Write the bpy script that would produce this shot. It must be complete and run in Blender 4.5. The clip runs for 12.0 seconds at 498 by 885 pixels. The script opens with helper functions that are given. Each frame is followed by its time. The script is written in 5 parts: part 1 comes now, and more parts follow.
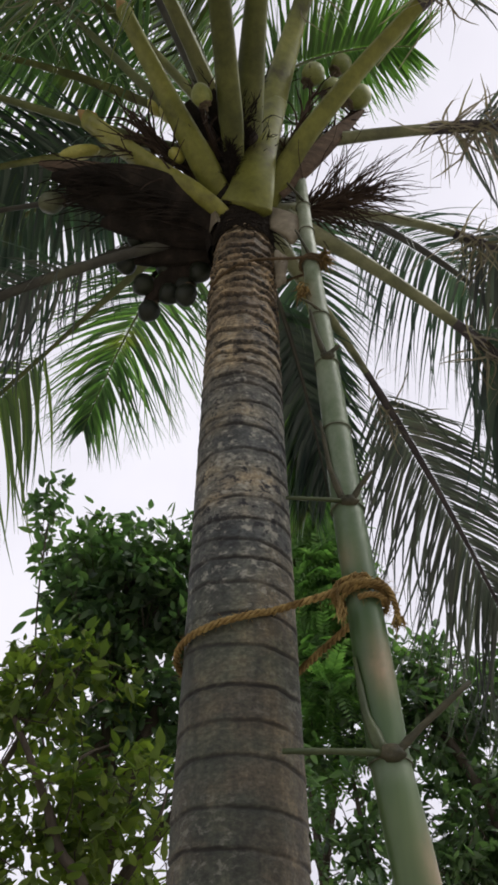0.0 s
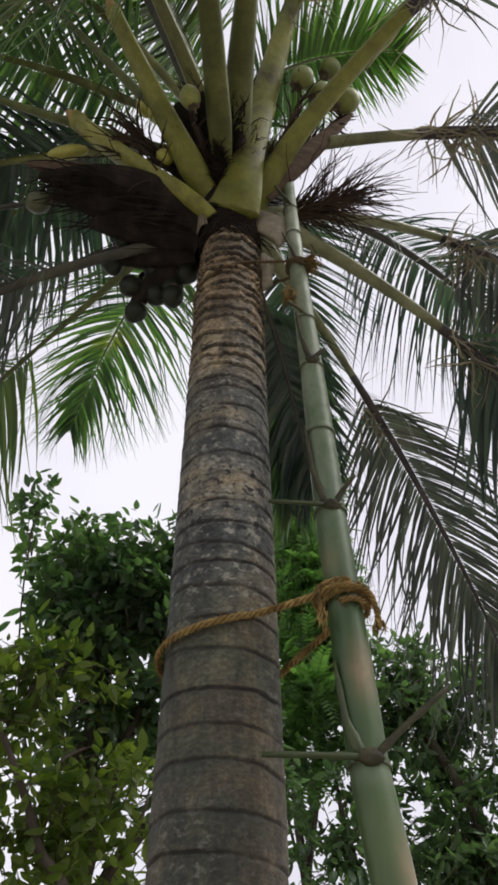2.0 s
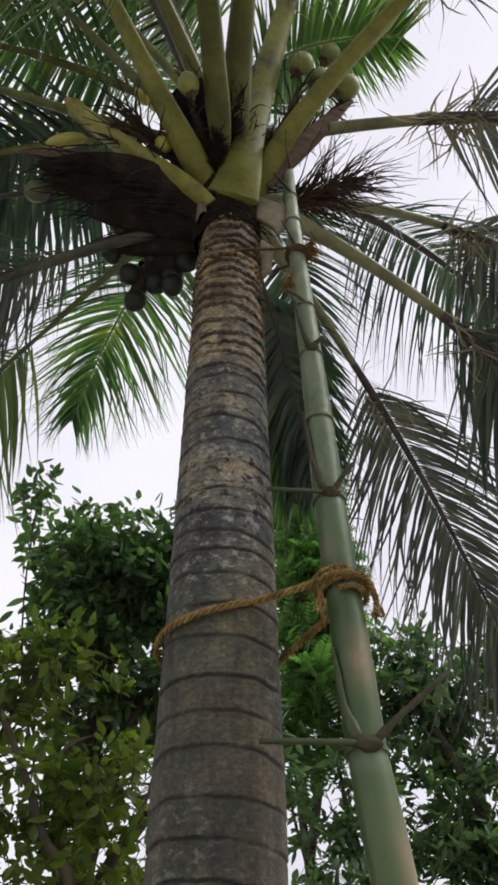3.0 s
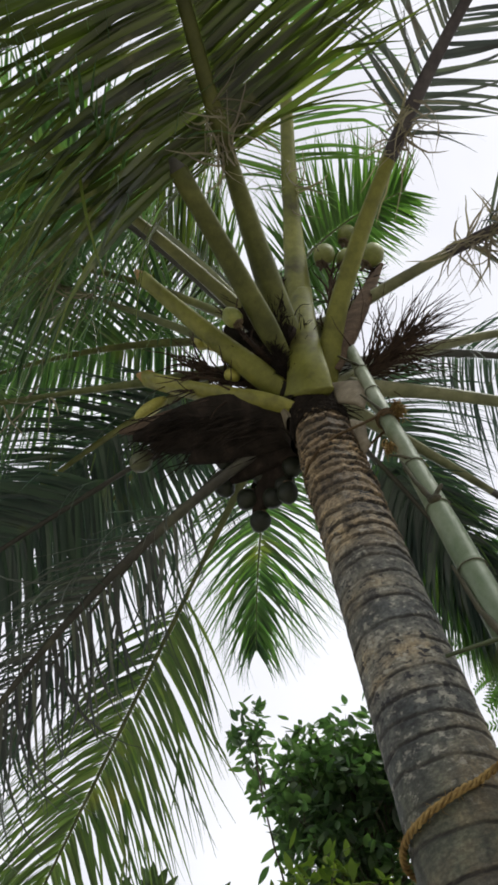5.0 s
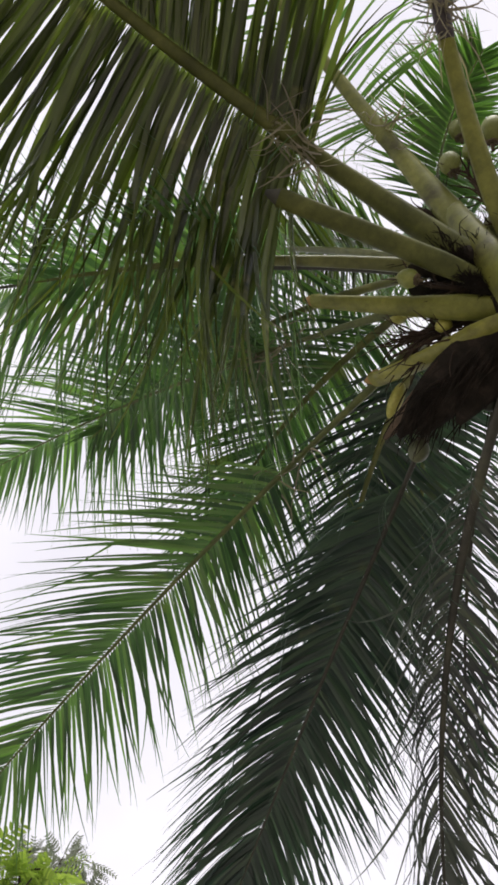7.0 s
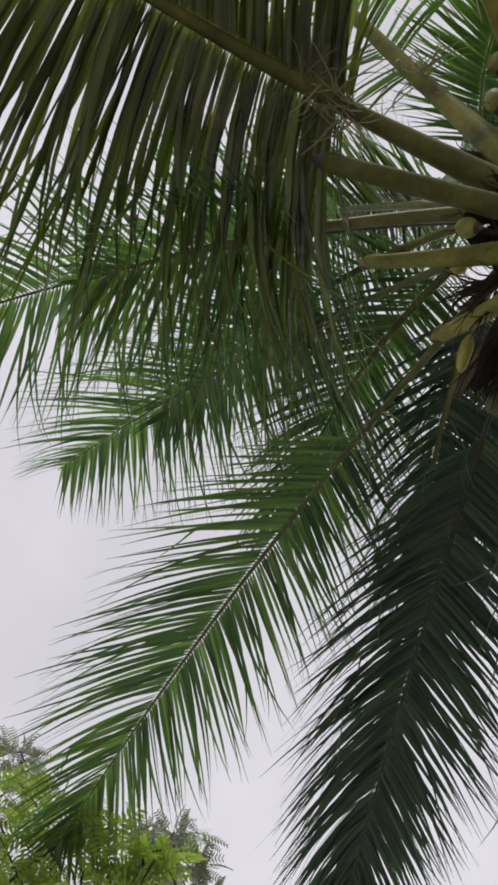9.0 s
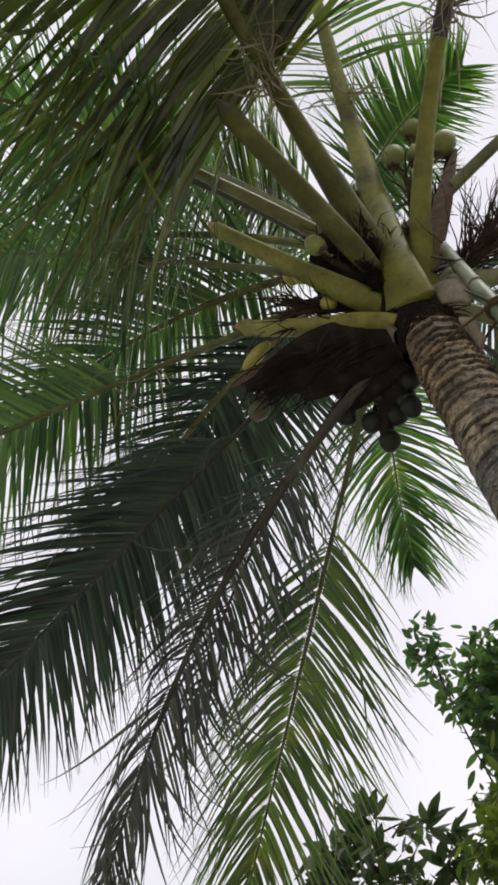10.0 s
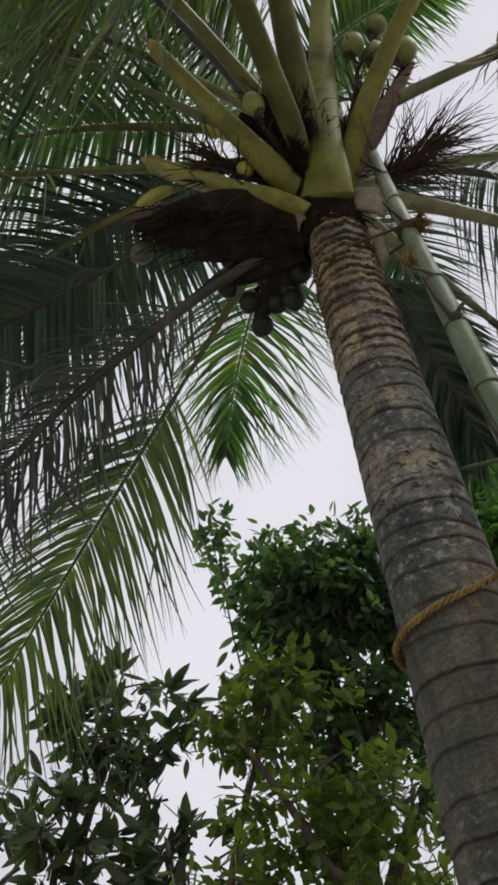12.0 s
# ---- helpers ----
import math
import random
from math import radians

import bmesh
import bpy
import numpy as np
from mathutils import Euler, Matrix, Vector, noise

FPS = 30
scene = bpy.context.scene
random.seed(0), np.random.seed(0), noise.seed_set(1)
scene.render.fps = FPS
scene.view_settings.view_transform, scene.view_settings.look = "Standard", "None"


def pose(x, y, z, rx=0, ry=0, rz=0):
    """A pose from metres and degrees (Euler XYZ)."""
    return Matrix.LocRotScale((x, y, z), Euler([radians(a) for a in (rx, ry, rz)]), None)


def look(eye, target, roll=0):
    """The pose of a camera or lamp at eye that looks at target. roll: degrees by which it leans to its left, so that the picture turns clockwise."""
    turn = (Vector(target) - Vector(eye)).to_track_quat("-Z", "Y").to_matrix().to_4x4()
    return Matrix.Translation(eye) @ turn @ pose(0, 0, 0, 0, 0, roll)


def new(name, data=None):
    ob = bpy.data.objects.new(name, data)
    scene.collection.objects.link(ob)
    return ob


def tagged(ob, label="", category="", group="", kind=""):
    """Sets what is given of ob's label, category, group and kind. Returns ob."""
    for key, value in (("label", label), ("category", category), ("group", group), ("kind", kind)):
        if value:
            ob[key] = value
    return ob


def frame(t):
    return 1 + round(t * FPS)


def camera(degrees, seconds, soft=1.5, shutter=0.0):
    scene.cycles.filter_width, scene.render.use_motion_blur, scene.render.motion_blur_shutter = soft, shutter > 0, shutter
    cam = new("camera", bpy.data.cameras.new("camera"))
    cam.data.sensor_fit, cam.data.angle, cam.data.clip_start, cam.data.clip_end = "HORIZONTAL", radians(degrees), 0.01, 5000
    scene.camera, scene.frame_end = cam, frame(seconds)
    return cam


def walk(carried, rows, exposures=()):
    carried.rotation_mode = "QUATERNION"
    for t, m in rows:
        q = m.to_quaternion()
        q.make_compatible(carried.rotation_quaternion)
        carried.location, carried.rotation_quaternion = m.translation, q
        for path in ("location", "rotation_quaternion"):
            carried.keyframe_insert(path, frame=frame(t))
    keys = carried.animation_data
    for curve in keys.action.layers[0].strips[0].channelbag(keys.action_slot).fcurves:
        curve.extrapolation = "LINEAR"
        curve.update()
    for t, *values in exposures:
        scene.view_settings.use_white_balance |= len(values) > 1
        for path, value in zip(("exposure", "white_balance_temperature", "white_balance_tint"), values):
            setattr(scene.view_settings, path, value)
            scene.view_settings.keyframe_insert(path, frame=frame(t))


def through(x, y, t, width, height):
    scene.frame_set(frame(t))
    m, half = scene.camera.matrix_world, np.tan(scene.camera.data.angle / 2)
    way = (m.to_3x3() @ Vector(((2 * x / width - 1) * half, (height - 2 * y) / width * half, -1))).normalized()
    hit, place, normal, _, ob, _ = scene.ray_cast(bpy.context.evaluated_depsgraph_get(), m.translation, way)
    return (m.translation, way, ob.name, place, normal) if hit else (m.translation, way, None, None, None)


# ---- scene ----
EXPO = [(0.0, 0.29, 6450, 10), (2.5, 0.31, 6450, 10), (4.5, 0.38, 6400, 4), (6.0, 0.52, 6500, 9), (7.0, 0.48, 6550, 10), (9.0, 0.0, 6550, 10), (9.5, 0.05, 6550, 10), (10.0, 0.33, 6550, 9), (11.0, 0.20, 6800, 10), (12.0, 0.04, 6500, 8)]
cam = camera(32.53, 12.0, soft=3.1)
walk(cam, [
    (0.0, pose(0.000, 0.001, 1.599, 132.99, 0.00, 0.00)),
    (0.5, pose(0.007, 0.005, 1.598, 132.37, 0.09, -0.49)),
    (1.0, pose(0.013, -0.003, 1.599, 132.56, 0.34, -0.93)),
    (1.5, pose(0.017, -0.015, 1.601, 132.79, 0.16, -1.07)),
    (2.0, pose(0.016, -0.008, 1.602, 133.02, 0.10, -0.94)),
    (2.5, pose(0.010, -0.001, 1.600, 132.71, 0.03, -0.85)),
    (2.7, pose(0.016, 0.002, 1.598, 132.34, 0.09, -0.75)),
    (4.3, pose(0.125, -0.019, 1.618, 138.11, 2.15, 7.33)),
    (4.5, pose(0.130, -0.031, 1.612, 140.68, 3.44, 10.94)),
    (5.0, pose(0.158, -0.023, 1.596, 146.54, 6.68, 23.50)),
    (5.5, pose(0.190, -0.004, 1.593, 149.30, 7.41, 34.33)),
    (6.0, pose(0.227, 0.058, 1.573, 148.99, 7.58, 45.65)),
    (6.5, pose(0.223, 0.066, 1.569, 150.89, 8.69, 54.26)),
    (7.0, pose(0.269, -0.014, 1.590, 151.94, 9.01, 63.84)),
    (7.2, pose(0.276, -0.031, 1.596, 152.36, 8.44, 67.37)),
    (8.8, pose(0.281, -0.125, 1.684, 152.10, 9.16, 76.19)),
    (9.0, pose(0.266, -0.135, 1.676, 150.62, 9.48, 71.43)),
    (9.5, pose(0.234, -0.084, 1.643, 147.07, 8.85, 55.37)),
    (10.0, pose(0.154, -0.022, 1.612, 144.18, 7.70, 39.02)),
    (10.5, pose(0.094, -0.017, 1.613, 142.60, 4.70, 24.54)),
    (11.0, pose(0.074, -0.045, 1.626, 140.43, 2.89, 18.07)),
    (11.5, pose(0.023, -0.042, 1.644, 137.74, 4.56, 17.84)),
    (12.0, pose(-0.080, -0.027, 1.630, 133.59, 5.92, 17.40)),
], exposures=EXPO)

# ---------------------------------------------------------------- light
world = bpy.data.worlds.new("overcast_sky")
scene.world = world
world.use_nodes = True
wn, wl = world.node_tree.nodes, world.node_tree.links
wback = wn["Background"]
sky = wn.new("ShaderNodeTexSky")
sky.sky_type, sky.sun_disc = "NISHITA", False
sky.sun_elevation, sky.sun_rotation = radians(52), radians(100)
sky.air_density, sky.dust_density = 1.2, 4.0
scaled = wn.new("ShaderNodeVectorMath")
scaled.operation = "SCALE"
scaled.inputs["Scale"].default_value = 0.10
wl.new(sky.outputs[0], scaled.inputs[0])
wcoord = wn.new("ShaderNodeTexCoord")
cloud = wn.new("ShaderNodeTexNoise")
cloud.inputs["Scale"].default_value, cloud.inputs["Detail"].default_value = 2.2, 5.0
wl.new(wcoord.outputs["Generated"], cloud.inputs["Vector"])
ramp = wn.new("ShaderNodeValToRGB")
ramp.color_ramp.elements[0].position, ramp.color_ramp.elements[0].color = 0.32, (0.66, 0.635, 0.70, 1)
ramp.color_ramp.elements[1].position, ramp.color_ramp.elements[1].color = 0.68, (0.87, 0.84, 0.90, 1)
wl.new(cloud.outputs["Fac"], ramp.inputs[0])
cover = wn.new("ShaderNodeMix")
cover.data_type = "RGBA"
cover.inputs["Factor"].default_value = 0.88
wl.new(scaled.outputs[0], cover.inputs["A"])
wl.new(ramp.outputs[0], cover.inputs["B"])
wl.new(cover.outputs["Result"], wback.inputs["Color"])
wback.inputs["Strength"].default_value = 1.0

sun = new("sun", bpy.data.lights.new("sun", "SUN"))
sun.data.energy, sun.data.angle, sun.data.color = 1.5, radians(30), (1.0, 0.97, 0.92)
sun.matrix_world = look((7.0, 0.5, 12.0), (0.0, 2.0, 3.0))


# ---------------------------------------------------------------- materials
def material(name, rough=0.6, spec=0.4):
    m = bpy.data.materials.new(name)
    m.use_nodes = True
    b = m.node_tree.nodes["Principled BSDF"]
    b.inputs["Roughness"].default_value = rough
    b.inputs["Specular IOR Level"].default_value = spec
    return m, m.node_tree.nodes, m.node_tree.links, b


def noise_node(n, l, scale, detail=4.0, rough=0.55, stretch=(1, 1, 1), kind="Object"):
    c = n.new("ShaderNodeTexCoord")
    mp = n.new("ShaderNodeMapping")
    mp.inputs["Scale"].default_value = stretch
    l.new(c.outputs[kind], mp.inputs[0])
    t = n.new("ShaderNodeTexNoise")
    t.inputs["Scale"].default_value, t.inputs["Detail"].default_value = scale, detail
    t.inputs["Roughness"].default_value = rough
    l.new(mp.outputs[0], t.inputs["Vector"])
    return t.outputs["Fac"]


def ramp_node(n, l, fac, stops):
    r = n.new("ShaderNodeValToRGB")
    e = r.color_ramp.elements
    while len(e) < len(stops):
        e.new(0.5)
    for k, (p, c) in enumerate(stops):
        e[k].position, e[k].color = p, (*c, 1)
    l.new(fac, r.inputs[0])
    return r.outputs[0]


def mix_node(n, l, fac, a, b, how="MIX"):
    m = n.new("ShaderNodeMix")
    m.data_type, m.blend_type = "RGBA", how
    for sock, v in (("Factor", fac), ("A", a), ("B", b)):
        if isinstance(v, (int, float)):
            m.inputs[sock].default_value = v
        elif isinstance(v, tuple):
            m.inputs[sock].default_value = (*v, 1)
        else:
            l.new(v, m.inputs[sock])
    return m.outputs["Result"]


def bump(n, l, b, height, strength, dist=0.01):
    u = n.new("ShaderNodeBump")
    u.inputs["Strength"].default_value, u.inputs["Distance"].default_value = strength, dist
    l.new(height, u.inputs["Height"])
    l.new(u.outputs[0], b.inputs["Normal"])


def leaf_material(name, dark, mid, light, through_colour, through=0.45, rough=0.42, spec=0.5, scale=3.0, dry=None, dry_at=0.7):
    """A thin leaf: a glossy face and light that comes through the blade."""
    m, n, l, b = material(name, rough, spec)
    g = n.new("ShaderNodeNewGeometry")
    who = n.new("ShaderNodeObjectInfo")
    both, part_of = n.new("ShaderNodeMath"), n.new("ShaderNodeMath")
    both.operation, part_of.operation = "ADD", "FRACT"
    l.new(g.outputs["Random Per Island"], both.inputs[0])
    l.new(who.outputs["Random"], both.inputs[1])
    l.new(both.outputs[0], part_of.inputs[0])
    col = ramp_node(n, l, part_of.outputs[0], [(0.0, dark), (0.55, mid), (1.0, light)])
    patch = noise_node(n, l, scale, 3.0)
    col = mix_node(n, l, ramp_node(n, l, patch, [(0.35, (0.0,) * 3), (0.75, (0.55,) * 3)]), col, light)
    if dry:
        d = noise_node(n, l, scale * 0.8, 5.0, 0.6)
        col = mix_node(n, l, ramp_node(n, l, d, [(dry_at - 0.06, (0.0,) * 3), (dry_at + 0.06, (1.0,) * 3)]), col, dry)
    l.new(col, b.inputs["Base Color"])
    t = n.new("ShaderNodeBsdfTranslucent")
    l.new(mix_node(n, l, 1.0, col, through_colour, "MULTIPLY"), t.inputs["Color"])
    mx = n.new("ShaderNodeMixShader")
    mx.inputs[0].default_value = through
    l.new(b.outputs[0], mx.inputs[1])
    l.new(t.outputs[0], mx.inputs[2])
    l.new(mx.outputs[0], n["Material Output"].inputs["Surface"])
    return m


M_PALM = leaf_material("palm_leaflet", (0.029, 0.058, 0.040), (0.075, 0.135, 0.079), (0.190, 0.277, 0.118), (1.25, 1.8, 0.6), 0.36, 0.30, 0.65, 2.0, (0.22, 0.22, 0.08), 0.66)
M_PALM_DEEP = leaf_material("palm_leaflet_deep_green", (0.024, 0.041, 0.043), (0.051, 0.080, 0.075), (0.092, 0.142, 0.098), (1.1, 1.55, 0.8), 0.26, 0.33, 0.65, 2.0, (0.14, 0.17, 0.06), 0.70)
# Shaded copy of the palm leaflet, with the shade in its darker colour.
M_PALM_SHADE = leaf_material("palm_leaflet_shaded", (0.012, 0.016, 0.009), (0.044, 0.058, 0.021), (0.125, 0.150, 0.050), (1.7, 2.1, 0.5), 0.38, 0.24, 0.8, 2.0, (0.24, 0.22, 0.10), 0.66)
M_PALM_YELLOW = leaf_material("palm_leaflet_yellowing", (0.045, 0.085, 0.051), (0.095, 0.164, 0.079), (0.237, 0.314, 0.110), (1.2, 1.5, 0.55), 0.32, 0.36, 0.55, 2.0, (0.34, 0.34, 0.08), 0.66)
M_PALM_YOUNG = leaf_material("palm_leaflet_young", (0.066, 0.125, 0.042), (0.098, 0.170, 0.056), (0.150, 0.230, 0.078), (1.2, 1.65, 0.6), 0.46, 0.36, 0.5, 2.0)
M_PALM_OLD = leaf_material("palm_leaflet_ageing", (0.043, 0.048, 0.055), (0.089, 0.098, 0.099), (0.154, 0.174, 0.131), (1.0, 1.25, 0.9), 0.26, 0.36, 0.6, 2.2, (0.17, 0.15, 0.135), 0.68)
M_PALM_DRY = leaf_material("palm_leaflet_dry", (0.20, 0.18, 0.155), (0.30, 0.27, 0.23), (0.33, 0.32, 0.21), (1.2, 1.1, 0.8), 0.25, 0.7, 0.2, 2.5)
M_MANGO = leaf_material("mango_leaf", (0.038, 0.066, 0.046), (0.074, 0.120, 0.076), (0.150, 0.215, 0.110), (1.3, 1.8, 0.65), 0.48, 0.33, 0.55, 1.5)
M_MANGO_DARK = leaf_material("dark_mango_leaf", (0.034, 0.050, 0.031), (0.066, 0.092, 0.053), (0.138, 0.181, 0.083), (1.2, 1.5, 0.7), 0.34, 0.30, 0.6, 1.5)
M_LIME = leaf_material("light_green_leaf", (0.047, 0.077, 0.027), (0.100, 0.149, 0.043), (0.242, 0.292, 0.072), (1.4, 1.75, 0.6), 0.48, 0.42, 0.4, 1.5)
M_FEATHER = leaf_material("feathery_leaf", (0.075, 0.150, 0.055), (0.115, 0.21, 0.072), (0.17, 0.28, 0.095), (1.25, 1.65, 0.7), 0.48, 0.5, 0.35, 1.5)
M_FEATHER_LIGHT = leaf_material("light_feathery_leaf", (0.16, 0.23, 0.07), (0.25, 0.33, 0.09), (0.36, 0.43, 0.13), (1.3, 1.5, 0.65), 0.58, 0.5, 0.3, 1.5)
# Distance haze is put into the leaf colour, pale and greyed.
M_HAZY = leaf_material("hazy_far_leaf", (0.20, 0.22, 0.19), (0.25, 0.27, 0.23), (0.29, 0.31, 0.25), (1.2, 1.3, 1.0), 0.4, 0.6, 0.3, 1.5)


def make_trunk_material():
    m, n, l, b = material("palm_bark", 0.62, 0.4)
    at, hi, tone_and_light, speck = (n.new("ShaderNodeAttribute") for _ in range(4))
    at.attribute_name, hi.attribute_name, tone_and_light.attribute_name, speck.attribute_name = "scar", "age", "tone_and_light", "speck"
    big = noise_node(n, l, 3.2, 5.0, 0.60, (1, 1, 1.5))
    low = ramp_node(n, l, big, [(0.32, (0.030, 0.036, 0.026)), (0.46, (0.048, 0.052, 0.036)), (0.56, (0.068, 0.061, 0.040)), (0.66, (0.088, 0.072, 0.045)), (0.76, (0.22, 0.17, 0.10))])
    mid = ramp_node(n, l, big, [(0.32, (0.048, 0.055, 0.056)), (0.46, (0.088, 0.094, 0.088)), (0.58, (0.138, 0.132, 0.106)), (0.72, (0.25, 0.205, 0.13))])
    up = ramp_node(n, l, big, [(0.34, (0.095, 0.070, 0.042)), (0.48, (0.190, 0.145, 0.090)), (0.64, (0.38, 0.30, 0.19))])
    col = mix_node(n, l, speck.outputs["Fac"], low, mid)
    col = mix_node(n, l, hi.outputs["Fac"], col, up)
    # Random ring tone, plus light painted on the right side and on lips.
    col = mix_node(n, l, 0.55, col, ramp_node(n, l, tone_and_light.outputs["Fac"], [(0.0, (0.62, 0.64, 0.64)), (0.5, (1.05,) * 3), (1.0, (1.7, 1.55, 1.3))]), "MULTIPLY")
    streak = noise_node(n, l, 9.0, 6.0, 0.65, (1.6, 1.6, 0.35))
    col = mix_node(n, l, 0.85, col, ramp_node(n, l, streak, [(0.34, (0.50,) * 3), (0.50, (1.0,) * 3), (0.66, (1.75, 1.7, 1.55))]), "MULTIPLY")
    grain = noise_node(n, l, 60.0, 6.0, 0.7, (1, 1, 1.6))
    col = mix_node(n, l, 0.75, col, ramp_node(n, l, grain, [(0.36, (0.5,) * 3), (0.5, (1.0,) * 3), (0.62, (1.7,) * 3)]), "MULTIPLY")
    lichen = noise_node(n, l, 24.0, 8.0, 0.72, (1, 1, 1.5))
    where = noise_node(n, l, 2.6, 3.0, 0.55)
    pale = mix_node(n, l, 1.0, ramp_node(n, l, lichen, [(0.54, (0.0,) * 3), (0.60, (0.8,) * 3)]), ramp_node(n, l, where, [(0.42, (0.15,) * 3), (0.56, (1.0,) * 3)]), "MULTIPLY")
    pale = mix_node(n, l, 1.0, pale, ramp_node(n, l, speck.outputs["Fac"], [(0.0, (0.35,) * 3), (0.6, (1.0,) * 3)]), "MULTIPLY")
    col = mix_node(n, l, pale, col, (0.37, 0.36, 0.295))
    black = noise_node(n, l, 30.0, 6.0, 0.68, (1, 1, 1.5))
    zone = noise_node(n, l, 3.4, 3.0, 0.6)
    spots = mix_node(n, l, 1.0, ramp_node(n, l, black, [(0.54, (0.0,) * 3), (0.58, (1.0,) * 3)]), ramp_node(n, l, zone, [(0.38, (0.1,) * 3), (0.56, (1.0,) * 3)]), "MULTIPLY")
    spots = mix_node(n, l, 1.0, spots, speck.outputs["Color"], "MULTIPLY")
    col = mix_node(n, l, spots, col, (0.016, 0.016, 0.018))
    dash = noise_node(n, l, 17.0, 6.0, 0.68, (1, 1, 3.6))
    reach = noise_node(n, l, 2.6, 3.0, 0.6)
    dashes = mix_node(n, l, 1.0, ramp_node(n, l, dash, [(0.54, (0.0,) * 3), (0.58, (0.9,) * 3)]), ramp_node(n, l, reach, [(0.34, (0.15,) * 3), (0.54, (1.0,) * 3)]), "MULTIPLY")
    dashes = mix_node(n, l, 1.0, dashes, ramp_node(n, l, hi.outputs["Fac"], [(0.0, (0.18,) * 3), (0.35, (1.0,) * 3)]), "MULTIPLY")
    col = mix_node(n, l, dashes, col, (0.024, 0.020, 0.016))
    col = mix_node(n, l, at.outputs["Fac"], col, (0.010, 0.009, 0.008))
    l.new(col, b.inputs["Base Color"])
    fine = noise_node(n, l, 38.0, 6.0, 0.7, (1, 1, 1.4))
    bump(n, l, b, fine, 0.55, 0.008)
    return m


def make_simple(name, stops, scale, rough, stretch=(1, 1, 1), spec=0.35, relief=0.3, depth=0.003, fine=None, random_tint=0.0):
    m, n, l, b = material(name, rough, spec)
    col = ramp_node(n, l, noise_node(n, l, scale, 5.0, 0.6, stretch), stops)
    f = noise_node(n, l, fine or scale * 7, 5.0, 0.65, stretch)
    col = mix_node(n, l, 0.7, col, ramp_node(n, l, f, [(0.3, (0.72,) * 3), (0.7, (1.22,) * 3)]), "MULTIPLY")
    if random_tint:
        g = n.new("ShaderNodeObjectInfo")
        col = mix_node(n, l, random_tint, col, ramp_node(n, l, g.outputs["Random"], [(0.0, (0.55,) * 3), (1.0, (1.3,) * 3)]), "MULTIPLY")
    l.new(col, b.inputs["Base Color"])
    bump(n, l, b, f, relief, depth)
    return m


M_TRUNK = make_trunk_material()
M_STALK = make_simple("leaf_stalk", [(0.28, (0.075, 0.072, 0.024)), (0.40, (0.15, 0.162, 0.044)), (0.56, (0.22, 0.235, 0.064)), (0.75, (0.35, 0.35, 0.12))], 4.0, 0.38, (1, 1, 1), 0.5, 0.12, 0.002, None, 0.5)
# Stalk green darkened to hold the shade of the leaves above it.
M_STALK_GREEN_SHADED = make_simple("leaf_stalk_shaded_green", [(0.25, (0.042, 0.048, 0.012)), (0.5, (0.088, 0.098, 0.024)), (0.75, (0.150, 0.158, 0.044))], 5.0, 0.50, (1, 1, 1), 0.3, 0.12, 0.002)
M_STALK_RIB = make_simple("leaf_stalk_green", [(0.25, (0.060, 0.075, 0.026)), (0.5, (0.105, 0.128, 0.042)), (0.75, (0.19, 0.21, 0.075))], 5.0, 0.40, (1, 1, 1), 0.45, 0.12, 0.002)
M_STALK_FRONT = make_simple("leaf_stalk_olive", [(0.28, (0.070, 0.066, 0.018)), (0.42, (0.145, 0.152, 0.032)), (0.58, (0.200, 0.208, 0.044)), (0.75, (0.29, 0.28, 0.070))], 4.5, 0.50, (1, 1, 1), 0.3, 0.15, 0.003)
M_STALK_SIDE = make_simple("leaf_stalk_grey_green", [(0.28, (0.10, 0.105, 0.060)), (0.5, (0.19, 0.205, 0.105)), (0.75, (0.30, 0.31, 0.18))], 5.0, 0.40, (1, 1, 1), 0.45, 0.12, 0.002)
M_STALK_YELLOW = make_simple("leaf_stalk_yellowing", [(0.28, (0.105, 0.092, 0.020)), (0.42, (0.205, 0.205, 0.036)), (0.58, (0.285, 0.285, 0.052)), (0.75, (0.42, 0.38, 0.10))], 5.0, 0.4, (1, 1, 1), 0.5, 0.12, 0.002)
M_STALK_DARK = make_simple("leaf_stalk_dark", [(0.25, (0.032, 0.031, 0.028)), (0.5, (0.064, 0.063, 0.052)), (0.75, (0.115, 0.120, 0.078))], 5.0, 0.5, (1, 1, 1), 0.4, 0.2, 0.002)
M_RIB_DARK = make_simple("purple_brown_midrib", [(0.25, (0.040, 0.034, 0.040)), (0.5, (0.075, 0.064, 0.070)), (0.75, (0.125, 0.112, 0.112))], 7.0, 0.5, (1, 1, 1), 0.4, 0.25, 0.002)
M_CUT = make_simple("cut_stalk_end", [(0.3, (0.26, 0.145, 0.05)), (0.7, (0.46, 0.30, 0.12))], 20.0, 0.7)
# Brown fibre taken down to near black, so it carries the crown's shade.
M_FIBRE = make_simple("shaded_brown_fibre", [(0.3, (0.012, 0.010, 0.008)), (0.55, (0.026, 0.021, 0.017)), (0.8, (0.065, 0.050, 0.038))], 14.0, 0.9, (1, 1, 0.25), 0.15, 0.8, 0.006)
M_SPADIX = make_simple("dry_flower_stalk", [(0.3, (0.026, 0.018, 0.014)), (0.7, (0.085, 0.058, 0.040))], 9.0, 0.8, (1, 1, 1), 0.2)
M_SPATHE = make_simple("dry_spathe", [(0.3, (0.06, 0.042, 0.030)), (0.7, (0.17, 0.12, 0.08))], 6.0, 0.75, (1, 6, 6), 0.25, 0.6, 0.004)
